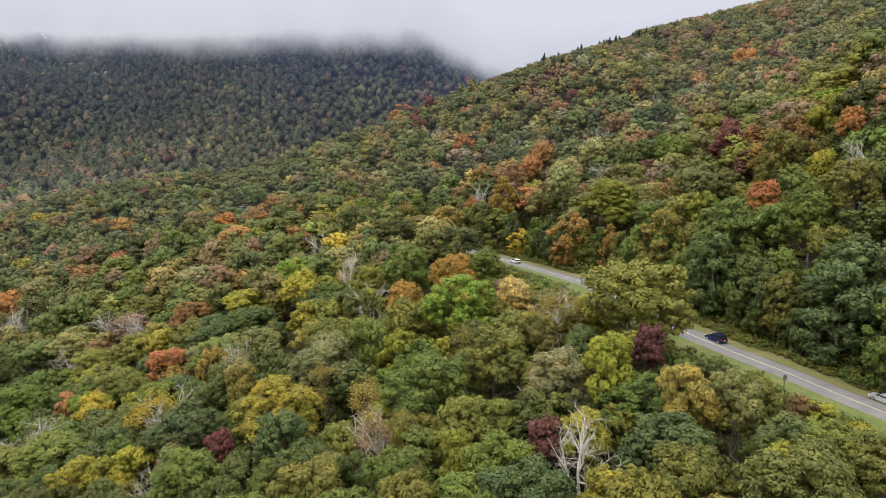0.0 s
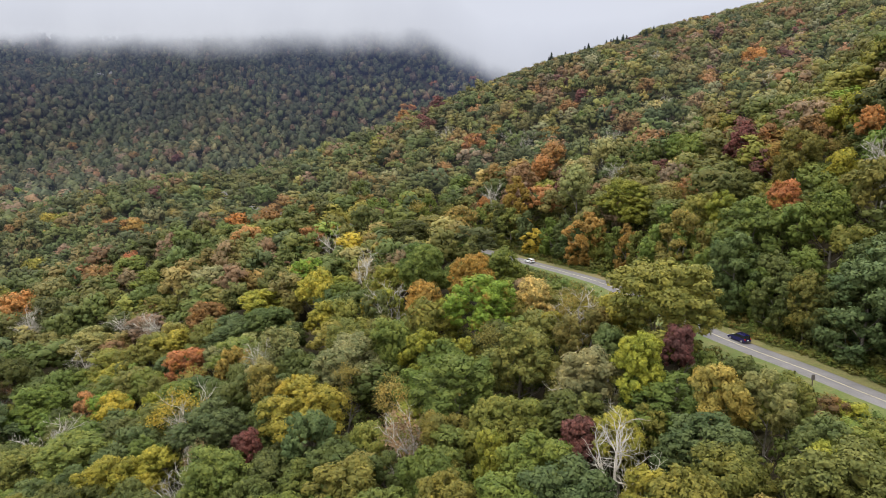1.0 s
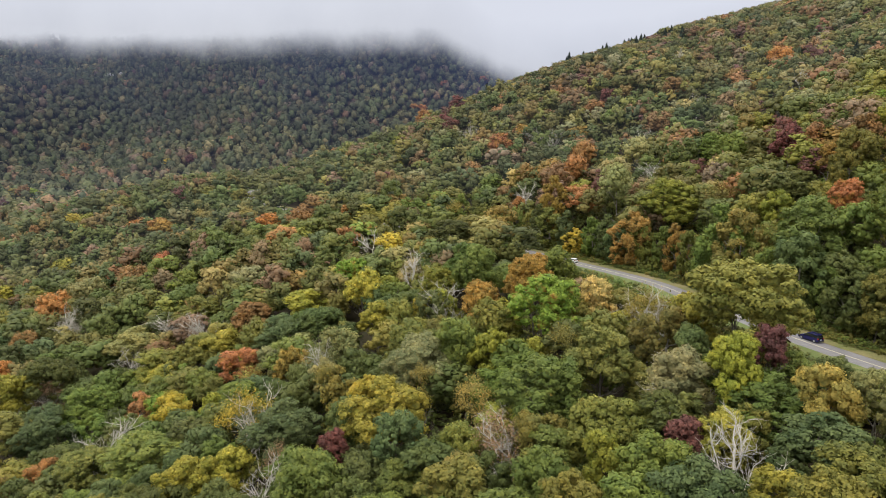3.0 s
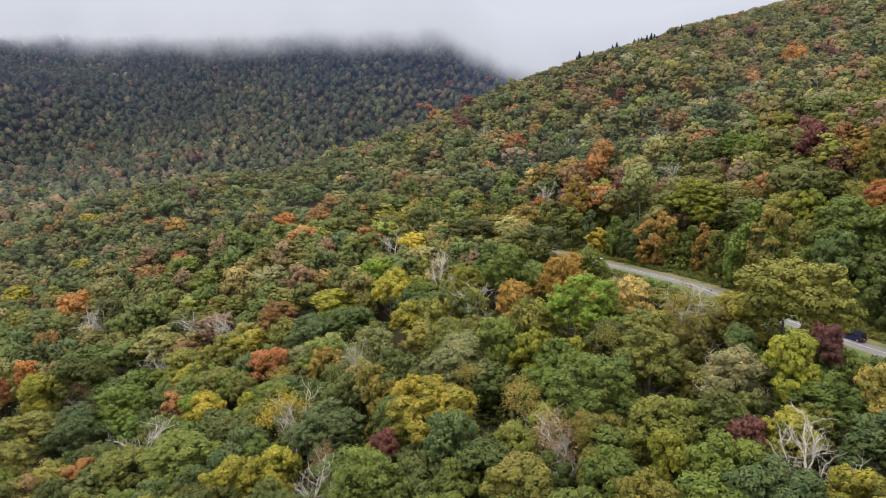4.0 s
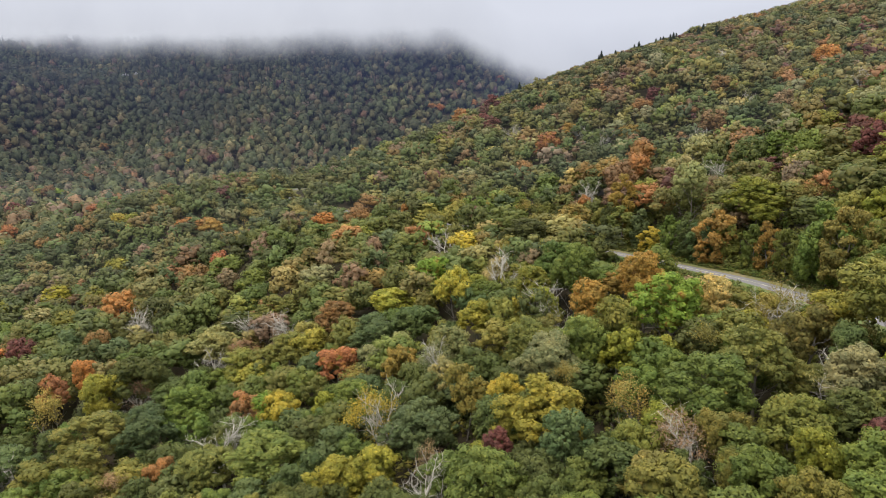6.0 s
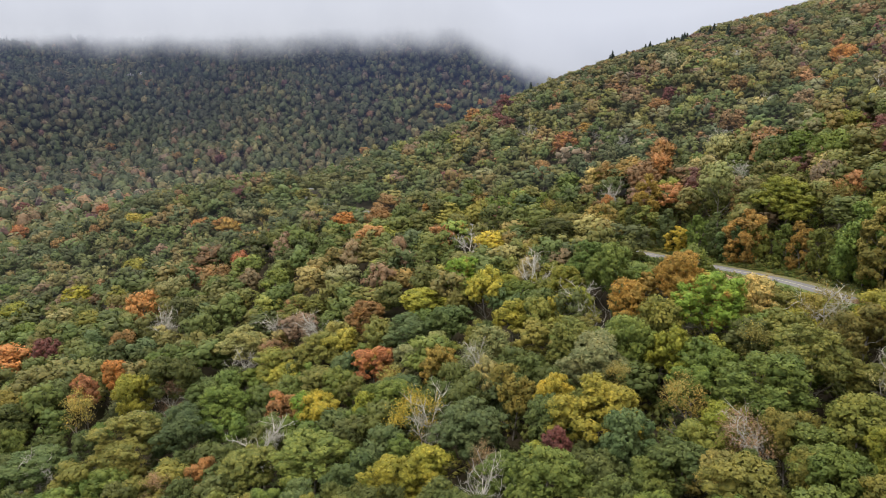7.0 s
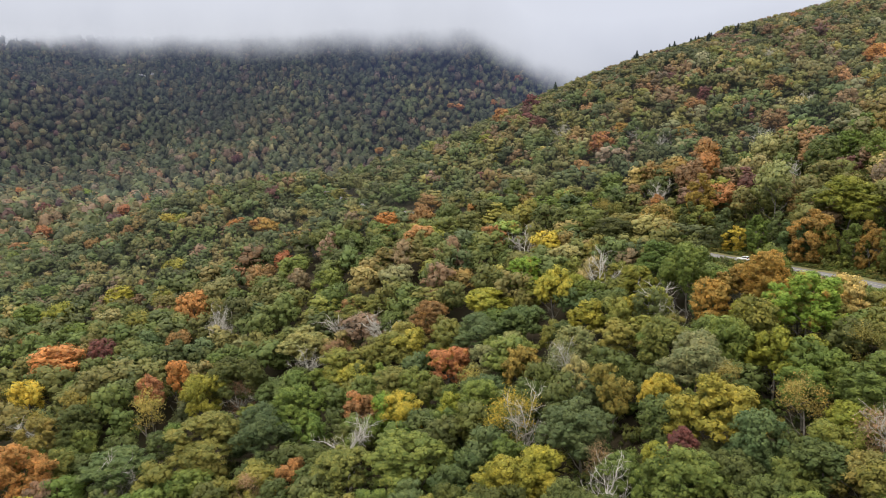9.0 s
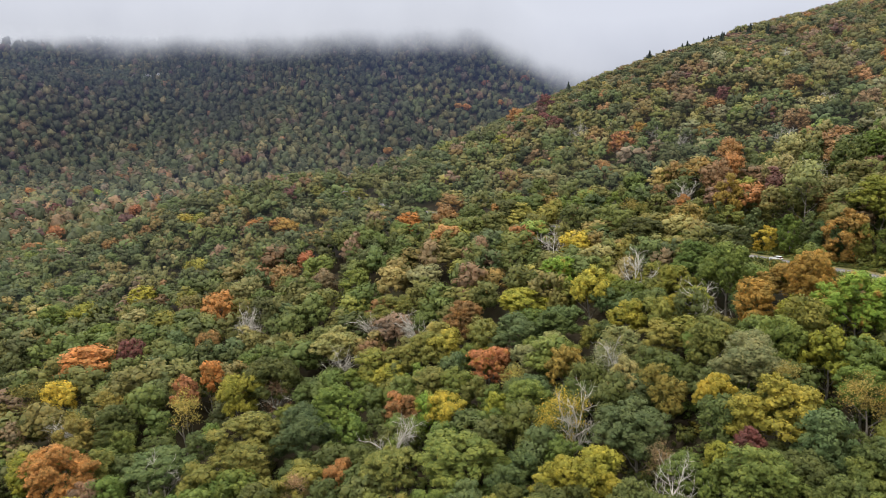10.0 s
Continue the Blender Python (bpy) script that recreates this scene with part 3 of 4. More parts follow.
# ---- trees that stand out ----
STANDING = [
    ("green", [(12, 178, 6.0, 19), (-2, 105, 7.6, 19), (30, 93, 6.6, 13), (-10, 180, 7.0, 25), (-13, 199, 7.0, 21), (8, 75, 5.0, 16), (-6, 77, 4.5, 16), (-42, 95, 6.3, 18), (74, 104, 4.9, 18), (-90, 134, 9.8, 18), (-16, 138, 5.2, 19), (85, 142, 5.2, 21), (-72, 150, 6.6, 17), (72, 152, 8.1, 23), (58, 173, 7.0, 26), (-127, 176, 8.1, 21), (-164, 214, 6.5, 18), (94, 250, 10.5, 23), (-133, 258, 10.5, 20), (-246, 265, 6.5, 17), (-283, 287, 10.5, 20), (104, 287, 6.5, 17), (-155, 290, 9.2, 18)]),
    ("green", [(-33, 292, 6.5, 18), (4, 321, 6.5, 18), (-296, 326, 6.5, 17), (-277, 350, 6.5, 10), (78, 373, 6.5, 18), (-385, 428, 10.5, 20)]),
    ("lime", [(4, 144, 8.2, 23), (-53, 217, 6.7, 19), (133, 217, 6.5, 13), (-505, 722, 6.6, 18)]),
    ("tan", [(-14, 111, 4.8, 17), (35, 86, 4.1, 17), (-175, 185, 6.4, 23), (-131, 342, 6.5, 18), (-165, 364, 6.5, 17)]),
    ("olive", [(37, 115, 10.0, 28), (-28, 146, 6.6, 19), (38, 61, 5.4, 16), (-4, 70, 4.1, 16), (-18, 79, 5.8, 16), (3, 89, 5.1, 17), (48, 90, 3.4, 13), (10, 113, 6.4, 19), (-105, 138, 6.5, 18), (-9, 141, 5.6, 20), (40, 165, 7.3, 23), (-150, 167, 10.5, 22), (93, 174, 6.3, 24), (-100, 194, 7.0, 19), (-112, 229, 8.6, 19), (22, 252, 7.9, 16), (-217, 267, 6.5, 17), (124, 287, 6.5, 18), (-150, 390, 10.5, 14), (-178, 417, 6.5, 15), (117, 483, 6.5, 18)]),
    ("brown", [(24, 121, 5.5, 19), (-5, 93, 3.6, 15), (-25, 119, 3.4, 19), (5, 123, 4.7, 18), (-44, 134, 4.5, 18), (96, 145, 5.5, 21), (50, 166, 7.0, 26), (104, 173, 4.7, 17), (-206, 177, 6.5, 20), (-206, 198, 5.7, 17), (-239, 204, 8.8, 20), (71, 205, 6.5, 18), (-15, 260, 8.6, 20), (-315, 339, 6.5, 18), (-178, 396, 8.7, 10), (146, 445, 6.5, 17), (-534, 730, 9.5, 18)]),
    ("maroon", [(34, 99, 3.2, 19), (15, 84, 3.4, 13), (-40, 103, 2.0, 17), (99, 217, 5.9, 22), (-219, 238, 5.4, 19), (115, 250, 6.5, 18), (-59, 376, 6.5, 18), (85, 407, 5.4, 17), (76, 449, 6.5, 17), (-16, 451, 7.3, 19), (-21, 469, 6.5, 18), (-11, 529, 7.6, 20), (-512, 656, 10.5, 21), (-364, 831, 9.5, 18)]),
    ("ygreen", [(28, 96, 4.4, 20), (-29, 111, 7.6, 20), (40, 68, 3.3, 12), (3, 81, 3.5, 15), (-69, 111, 6.3, 17), (-40, 176, 5.8, 16), (114, 186, 5.0, 20), (-22, 188, 6.1, 18), (-159, 189, 6.9, 25), (-92, 194, 5.9, 17), (-68, 207, 8.7, 16), (59, 218, 9.6, 22), (-270, 291, 6.2, 18), (-248, 306, 6.9, 18), (-232, 337, 8.8, 18), (-256, 402, 8.2, 17), (-53, 409, 6.5, 17), (-53, 454, 6.1, 17)]),
    ("pale", [(48, 244, 9.0, 29), (-48, 157, 5.8, 18), (42, 85, 3.7, 16), (19, 99, 5.7, 18), (-26, 133, 7.8, 20), (-50, 144, 3.6, 17), (-71, 173, 4.3, 15), (-132, 214, 8.1, 20), (-102, 252, 9.9, 16), (-234, 276, 6.5, 17), (54, 276, 10.5, 25), (-185, 279, 9.9, 21), (74, 306, 10.0, 23)]),
    ("blue", [(-53, 122, 7.4, 18), (30, 76, 5.6, 14), (66, 112, 8.1, 23), (82, 119, 6.4, 23), (-78, 120, 5.6, 17), (56, 143, 6.6, 22), (-172, 158, 8.9, 19), (-134, 167, 8.4, 21), (-57, 182, 6.8, 18), (-72, 188, 7.8, 17), (-200, 240, 6.5, 18)]),
    ("yellow", [(30, 238, 4.6, 11), (-36, 125, 3.6, 18), (-92, 158, 5.2, 17), (23, 186, 3.8, 21), (-228, 207, 5.0, 19), (-41, 243, 5.8, 17), (-99, 397, 4.0, 10), (-266, 406, 7.5, 18), (-389, 820, 5.2, 17)]),
    ("deep", [(-37, 265, 9.5, 22), (64, 96, 6.1, 20), (52, 109, 6.9, 22), (-197, 182, 7.4, 21), (83, 183, 6.5, 18), (-150, 194, 8.5, 26), (-17, 238, 8.8, 19), (84, 277, 10.5, 23), (48, 426, 6.5, 17), (-14, 429, 6.5, 17)]),
    ("gold", [(4, 160, 6.2, 25), (43, 213, 7.0, 20), (-61, 159, 4.8, 18), (-10, 163, 5.3, 18), (5, 176, 6.5, 24), (36, 179, 6.3, 24), (95, 187, 3.8, 18), (10, 248, 9.6, 19), (26, 263, 6.5, 24), (155, 350, 6.2, 18), (57, 363, 6.5, 18), (-188, 363, 8.7, 17), (29, 393, 5.3, 18)]),
    ("red", [(-80, 174, 6.0, 17), (82, 157, 4.2, 21), (-180, 197, 4.5, 22), (-165, 309, 4.3, 15), (13, 382, 6.9, 22), (-460, 572, 9.5, 21), (-420, 643, 8.3, 20), (-24, 1136, 9.5, 16), (46, 1153, 9.5, 17)]),
    ("orange", [(-119, 142, 3.5, 16), (-200, 156, 8.2, 23), (108, 167, 3.0, 21), (-173, 202, 4.6, 23), (-233, 230, 9.2, 21), (-194, 267, 8.3, 22), (13, 278, 3.1, 17), (41, 294, 5.3, 26), (-68, 303, 3.1, 18), (-111, 319, 6.5, 17), (-193, 372, 7.5, 15), (-212, 382, 7.0, 15), (191, 403, 6.5, 22), (199, 419, 10.4, 19), (-36, 512, 8.3, 20), (-438, 519, 6.5, 18), (-602, 749, 8.3, 17), (-181, 901, 9.5, 17), (-61, 1071, 9.5, 18), (-76, 1078, 9.5, 15), (-2, 1083, 9.5, 17)]),
    ("pink", [(-52, 112, 3.6, 15), (-129, 137, 4.0, 18), (31, 285, 9.4, 26), (130, 337, 7.8, 21), (25, 421, 6.5, 17), (-444, 590, 6.5, 17)]),
    ("rust", [(-107, 168, 4.8, 17), (102, 183, 4.9, 22), (-87, 208, 6.6, 18), (104, 210, 3.8, 18), (-188, 237, 4.3, 18), (-171, 289, 7.5, 19), (-93, 310, 7.4, 19), (51, 320, 7.5, 24), (-91, 333, 7.9, 17), (97, 342, 7.4, 21), (-4, 355, 4.8, 18), (154, 383, 8.2, 20), (121, 391, 7.7, 20), (75, 396, 6.5, 17), (-315, 402, 5.6, 17), (-292, 403, 4.1, 18), (201, 524, 6.5, 17), (-451, 525, 6.5, 18), (-511, 714, 9.5, 24), (-514, 804, 9.5, 18), (-426, 841, 7.6, 23), (-588, 976, 9.5, 18)]),
    ("rust", [(625, 1537, 9.5, 24)]),
    ("straw", [(17, 150, 4.4, 20)]),
]
BARE = [(18, 74, ""), (-11, 94, "pink"), (-120, 221, ""), (-130, 206, ""), (19, 101, "pale"), (-66, 135, "yellow"), (-50, 248, ""), (159, 322, ""), (102, 152, ""),
        (-212, 186, "brown"), (-170, 156, ""), (-106, 149, ""), (-170, 244, ""), (-53, 104, ""), (-51, 152, "pale"), (-149, 191, "pink"), (-19, 170, ""), (26, 136, "brown"),
        (-104, 209, ""), (-176, 250, ""), (35, 382, ""), (42, 362, ""), (82, 327, ""), (73, 276, ""), (122, 359, ""), (144, 449, ""), (17, 289, ""), (-5, 425, ""), (-30, 200, "")]
RIDGE_ROW = np.random.default_rng(31)
SPRUCES = [(94, 591, 18), (17, 576, 18), (-9, 563, 19), (-67, 519, 19), (201, 345, 17), (128, 590, 16), (160, 592, 16), (146, 560, 17), (176, 575, 17), (186, 560, 17)]
SPRUCES += [(88 + 4.2 * k + RIDGE_ROW.uniform(-3, 3), 592 + 0.75 * k + RIDGE_ROW.uniform(-8, 3), RIDGE_ROW.choice([10.5, 12.0, 13.0, 14.5, 17.0])) for k in range(29)]
# where the road shows between the trees: the place along the flight, and the stretch of road seen from there
GLIMPSES = [(0, 62, 139), (0, 188, 224), (0, 362, 372), (0, 441, 446), (-15, 60, 135), (-15, 188, 224), (-38, 163, 212), (-64, 172, 205), (-92, 217, 230)]


def room_for_road(x, y, gz, wide=4.5):
    """How high a tree may grow before it hides a stretch of road that lies open."""
    room = np.full(len(x), 99.0)
    for from_x, lo, hi in GLIMPSES:
        reach = wide if lo < 300 else 0.3 * wide
        for px, py, pz in LINE_PTS[(LINE_PTS[:, 1] > lo) & (LINE_PTS[:, 1] < hi)][::2]:
            u = y / py
            hit = (np.abs(x - from_x - (px - 2 - from_x) * u) < reach) & (u < 0.99)
            room = np.where(hit, np.minimum(room, EYE + (pz - EYE) * u - gz - 0.3), room)
    return room


SHOWN = []


def room_for_shown(x, y, gz):
    """How high a tree may grow before it hides the crown of one that stands out behind it."""
    room = np.full(len(x), 99.0)
    for from_x in (0.0, -40.0, -92.0):
        for px, py, pz, r in SHOWN:
            if abs(px - from_x) > 0.72 * py:
                continue
            u = y / py
            hit = (np.abs(x - from_x - (px - from_x) * u) < 0.55 * r + 2.5) & (u < 0.985)
            room = np.where(hit, np.minimum(room, EYE + (pz - EYE) * u - gz), room)
    return np.maximum(room, 7.0)


rng = np.random.default_rng(7)
taken = []
for kind, places in STANDING:
    for x, y, r, high in places:
        d, _ = road_near(x, y)
        clear = 9.0 + 0.3 * r
        if abs(d[0]) < clear:
            k = np.argmin((LINE_PTS[:, 0] - x) ** 2 + (LINE_PTS[:, 1] - y) ** 2)
            s = clear if d[0] > 0 or (kind in ("blue", "green", "deep") and y < 160) else -clear
            x, y = LINE_PTS[k, 0] + TANGENT[k, 1] * s, LINE_PTS[k, 1] - TANGENT[k, 0] * s
        taken.append((x, y, r))
        room = float(room_for_road(np.array([x]), np.array([y]), ground_z(x, y), 0.25 * r)[0])
        if room < 8.5:
            continue
        high = min(high, room)
        r = max(2.8, min(r * 1.04, 7.0 if y > 240 else 10.9, 0.62 * high))
        add_tree(rng, x, y, r, high, kind)
        if y < 330:
            SHOWN.append((x, y, float(ground_z(x, y)[0]) + high - (0.9 if r < 5 else 0.7) * r, r))
add_tree(rng, 55.5, 92.5, 4.4, 5.6, "rust", True)
SHOWN.append((55.5, 92.5, float(ground_z(55.5, 92.5)[0]) + 2.5, 4.4))


@functools.lru_cache
def dead_form(variant):
    """The stem and the forking limbs of a bare tree, 14 m high."""
    rng = np.random.default_rng(200 + variant)
    stem, p, d = bent(rng, (0, 0, -0.5), (rng.uniform(-0.12, 0.12), 0, 1), 8.5, 0.30, 0.17, 7, 0.07, 0.1)
    out = [mesh_from("trunk", *tubes([stem], 7), PALE_BARK)]
    for k in range(8):
        q = stem[3 + k % 5][0] if k < 6 else stem[-1][0]
        az = k * 2.4 + rng.uniform(-0.5, 0.5)
        limb, e, w = bent(rng, q, (math.cos(az), math.sin(az), 0.65 if k < 6 else 1.4), rng.uniform(4.2, 6.5), 0.15, 0.05, 6, 0.16, 0.10)
        runs = [limb]
        for j in range(7):
            br, e2, w2 = bent(rng, limb[2 + j % 5][0], Vector(w) + Vector(rng.normal(size=3) * 0.75), rng.uniform(1.8, 3.4), 0.055, 0.024, 4, 0.18, 0.07)
            runs.append(br)
            for i in range(10):
                runs.append(bent(rng, br[1 + i % 4][0], Vector(w2) + Vector(rng.normal(size=3) * 0.7), rng.uniform(0.8, 1.8), 0.022, 0.010, 2, 0.25)[0])
        out.append(mesh_from("limb", *tubes(runs, 4), PALE_BARK))
    return out


def dead_tree(number, x, y, high, leafy=""):
    """A bare, weathered tree: a stem and forking limbs."""
    rng = np.random.default_rng(200 + number)
    base = new("dead_tree")
    base.matrix_world = pose(x, y, float(ground_z(x, y)[0]) - 0.2, 0, 0, rng.uniform(0, 360)) @ Matrix.Scale(high / 14.0, 4)
    form = dead_form(number % 7)
    part("trunk", form[0], base)
    for limb in form[1:]:
        part("limb", limb, base)
    label = "bare dead tree with weathered pale grey branches"
    if leafy:
        ob = part("crown", SPARSE_MESH[number % 3], base, "last thin autumn leaves")
        ob.color = tint_of(rng, leafy)
        label = "pale-limbed tree with its last few autumn leaves"
    tagged(base, label, "tree", "dead trees")


for i, (x, y, leafy) in enumerate(BARE):
    taken.append((x, y, 2.5))
    high = rng.uniform(14.5, 16.0) if y < 110 else rng.uniform(17.0, 19.5)
    dead_tree(i, x, y, high, leafy)
    if y < 330:
        SHOWN.append((x, y, float(ground_z(x, y)[0]) + 0.62 * high, 3.5))

SPRUCE_MESH = [leaf_mesh("foliage", *conifer(30 + i, 22, 70, 0.3), LEAF) for i in range(2)]
SPRUCE_STEM = mesh_from("trunk", *tubes([[((0, 0, -0.6), 0.22), ((0, 0, 14.4), 0.03)]], 6), BARK)
for i, (x, y, high) in enumerate(SPRUCES):
    taken.append((x, y, 3.6))
    base = tagged(new("spruce_tree"), "dark pointed spruce rising above the ridge's canopy", "tree", "spruces on the ridge")
    base.matrix_world = pose(x, y, float(ground_z(x, y)[0]) - 0.1, 0, 0, 50 * i) @ Matrix.Diagonal((2.3, 2.3, (high + 1.0) / 15.0, 1))
    part("foliage", SPRUCE_MESH[i % 2], base).color = (0.028, 0.044, 0.030, 0)
    part("trunk", SPRUCE_STEM, base)

# a close row of trees on the bank above the road
s = 0.0
for k in range(1, len(LINE_PTS)):
    s += float(np.linalg.norm(LINE_PTS[k] - LINE_PTS[k - 1]))
    if s < 6.2 or not 70 < LINE_PTS[k, 1] < 300:
        continue
    s = rng.uniform(-0.8, 0.8)
    off = rng.uniform(11.0, 14.0)
    x, y = LINE_PTS[k, 0] + TANGENT[k, 1] * off, LINE_PTS[k, 1] - TANGENT[k, 0] * off
    if any(math.hypot(x - a, y - b) < 4.0 for a, b, _ in taken):
        continue
    r = rng.uniform(3.6, 5.4)
    taken.append((x, y, r))
    kind = ("green", "deep", "blue", "green", "deep", "olive", "gold", "brown")[rng.integers(6 if y < 180 else 8)]
    add_tree(rng, x, y, r, rng.uniform(13, 18), kind)

# ---- the forest between them ----
def in_view(x, y, margin):
    return (y > 20) & (x > -92 - 0.745 * y - margin) & (x < 0.745 * y + margin)


def grove(seed, x0, x1, y0, y1, gap, margin):
    g = np.random.default_rng(seed)
    xs, ys = np.meshgrid(np.arange(x0, x1, gap), np.arange(y0, y1, gap * 0.87))
    xs[1::2] += gap / 2
    x = xs.ravel() + g.uniform(-0.44, 0.44, xs.size) * gap
    y = ys.ravel() + g.uniform(-0.36, 0.36, xs.size) * gap
    keep = in_view(x, y, margin)
    x, y = x[keep], y[keep]
    d, _ = road_near(x, y)
    keep = (d > 10.5) | (d < -13.0) | ((y > 290) & ((d > 7.0) | (d < -7.0)))
    x, y = x[keep], y[keep]
    keep = np.ones(len(x), bool)
    for tx, ty, tr in taken if gap > 6 else ():
        keep &= np.hypot(x - tx, y - ty) > max(3.2, 0.75 * tr + 2.2)
    return g, x[keep], y[keep]


KINDS = ["green", "deep", "blue", "olive", "ygreen", "lime", "yellow", "gold", "tan", "orange", "rust", "red", "maroon", "pink", "brown", "pale"]
MIX_NEAR = [0.37, 0.10, 0.06, 0.22, 0.15, 0.006, 0.002, 0.006, 0.014, 0.0, 0.006, 0.0, 0.003, 0.004, 0.02, 0.018]
MIX_HILL = [0.17, 0.07, 0.03, 0.27, 0.10, 0.003, 0.015, 0.07, 0.055, 0.02, 0.055, 0.008, 0.02, 0.035, 0.10, 0.06]
MIX_FAR = [0.27, 0.30, 0.10, 0.17, 0.02, 0.0, 0.0, 0.006, 0.008, 0.003, 0.016, 0.001, 0.01, 0.022, 0.11, 0.006]
MIX_VALE = [0.15, 0.10, 0.05, 0.20, 0.03, 0.0, 0.004, 0.025, 0.04, 0.03, 0.09, 0.018, 0.04, 0.06, 0.19, 0.03]


def pick(g, n, mixture, x=None, y=None):
    """Kinds of tree by their share, with browner and greener stands where the slope varies."""
    p = np.array(mixture)
    k = g.choice(len(KINDS), n, p=p / p.sum())
    if x is not None:
        stand = np.array([noise.noise(Vector((a / 95, b / 95, 3.1))) for a, b in zip(x, y)])
        turn = g.random(n)
        k = np.where((stand > 0.12) & (turn < 0.38), g.choice([3, 3, 14, 13, 4, 0], n), k)
        k = np.where((x < -100) & np.isin(k, (0, 3, 4, 15)) & (turn > 0.12), g.choice([1, 0, 0, 3], n), k)
        k = np.where((stand < -0.22) & (turn < 0.45), g.choice([1, 1, 2], n), k)
    return k


g, tx, ty = grove(11, -330, 240, 22, 205, 8.5, 14)
gz = ground_z(tx, ty)
room = np.minimum(room_for_road(tx, ty, gz), room_for_shown(tx, ty, gz))
away = np.hypot(tx - np.clip(tx, -92, 0), ty)
near = away < 205
tx, ty, gz, room, away = tx[near], ty[near], gz[near], room[near], away[near]
REST = []
for x, y, top, far_by, k in zip(tx, ty, room, away, pick(g, len(tx), MIX_NEAR, tx, ty)):
    r = g.uniform(3.5, 5.8)
    high = min(r * 1.0 + g.uniform(8.0, 13.0), top)
    r = min(r, 0.55 * high) if high > 5.5 else r
    d = road_near(x, y)[0][0]
    kind = KINDS[k]
    if high < 5.5:
        if high > 1.2 and d < -10:
            add_tree(g, x, y, min(r, 3.2), high, kind, True)
        continue
    if 0 < d < 40 and kind not in ("green", "deep", "blue", "olive") and g.random() < 0.6:
        kind = "green"
    if far_by < 122 or kind in NAMES:
        add_tree(g, x, y, r, high, kind)
    else:
        REST.append((x, y, r, high, KINDS.index(kind)))


def woods(name, label, seed, x, y, kinds, make, r_lo, r_hi, h_lo, h_hi, nominal, sizes=None, shade=1.0, grey=0.0, squat=1.15, most=None):
    """A stand of many trees too far off to count, joined in one mesh."""
    g = np.random.default_rng(seed)
    z = ground_z(x, y)
    tris, nors, tints = [], [], []
    kindsv = g.integers(len(make), size=len(x))
    for v in range(len(make)):
        m = kindsv == v
        n = int(m.sum())
        src, nor = make[v]
        az = g.uniform(0, 6.28, n)
        ca, sa = np.cos(az)[:, None, None], np.sin(az)[:, None, None]
        rr = r_lo + (r_hi - r_lo) * g.random(n) ** 1.4 if sizes is None else sizes[m, 0]
        hh = rr * 0.9 + g.uniform(h_lo, h_hi, n) - 4.5 + 3.0 * (g.random(n) < 0.12) if sizes is None else sizes[m, 1]
        hh = hh if most is None else np.minimum(hh, most[m])
        wide = rr / nominal[0]
        deep = np.minimum(hh / nominal[1], wide * squat) if nominal[1] == 15.0 and nominal[0] == 5.0 else hh / nominal[1]
        r, h, up = wide[:, None, None], deep[:, None, None], (hh - nominal[1] * deep)[:, None, None]
        base = np.stack([x[m], y[m], z[m] - 0.3], 1)
        sx, sy = g.uniform(0.85, 1.22, (n, 1, 1)), g.uniform(0.85, 1.22, (n, 1, 1))
        col = np.array([tint_of(g, KINDS[k]) for k in kinds[m]])
        # shade darkens and grey dulls the tints; far stands get their haze this way
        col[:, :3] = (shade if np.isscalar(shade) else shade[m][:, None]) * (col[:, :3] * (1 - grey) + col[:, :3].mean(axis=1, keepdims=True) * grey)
        p, q = src.reshape(1, -1, 3), nor.reshape(1, -1, 3)
        px = (p[..., 0:1] * ca - p[..., 1:2] * sa) * r * sx
        py = (p[..., 0:1] * sa + p[..., 1:2] * ca) * r * sy
        w = np.concatenate([px, py, p[..., 2:3] * h + up], -1) + base[:, None, :]
        qx, qy = q[..., 0:1] * ca - q[..., 1:2] * sa, q[..., 0:1] * sa + q[..., 1:2] * ca
        tris.append(w.reshape(-1, 3, 3))
        nors.append(np.concatenate([qx, qy, q[..., 2:3] + np.zeros_like(qx)], -1).reshape(-1, 3, 3))
        tints.append(np.repeat(col, p.shape[1], axis=0))
    me = leaf_mesh(name, np.concatenate(tris), np.concatenate(nors), WOODS, np.concatenate(tints))
    return tagged(new(name, me), label, "woodland", kind="stuff")


REST = np.array(REST)
CLOSE = [crown(250 + i, (7, 10)[i % 2], 2400, 0.24, 10, base=3.0, tall=i % 3 == 1, flutter=0.2, shag=(0.66, 1.05)) for i in range(8)]
woods("near_woods", "mixed green and autumn-coloured deciduous woods below the road", 17, REST[:, 0], REST[:, 1], REST[:, 4].astype(int), CLOSE, 0, 0, 0, 0, (5.0, 15.0), REST[:, 2:4])
MID = [crown(300 + i, (6, 8, 10)[i % 3], 720, 0.34, 7, base=3.0, tall=i % 4 == 1, plump=(0.45, 0.7), whole=0.6, flutter=0.15, shag=(0.72, 1.0)) for i in range(9)]
HIGH = [crown(320 + i, (4, 5, 7)[i % 3], 240, 0.46, 3, base=3.0, tall=i % 4 == 1, low=-0.35, plump=(0.5, 0.8), whole=0.8, flutter=0.15, shag=(0.72, 1.0)) for i in range(9)]
g, tx, ty = grove(12, -520, 520, 22, 740, 9.6, 60)
on_hill = (ty < 560) | (tx > -150)
tx, ty = tx[on_hill], ty[on_hill]
far_off = np.hypot(tx - np.clip(tx, -92, 0), ty) >= 205
side = ~in_view(tx, ty, 14)
tx, ty = tx[far_off | side], ty[far_off | side]
room = room_for_road(tx, ty, ground_z(tx, ty))
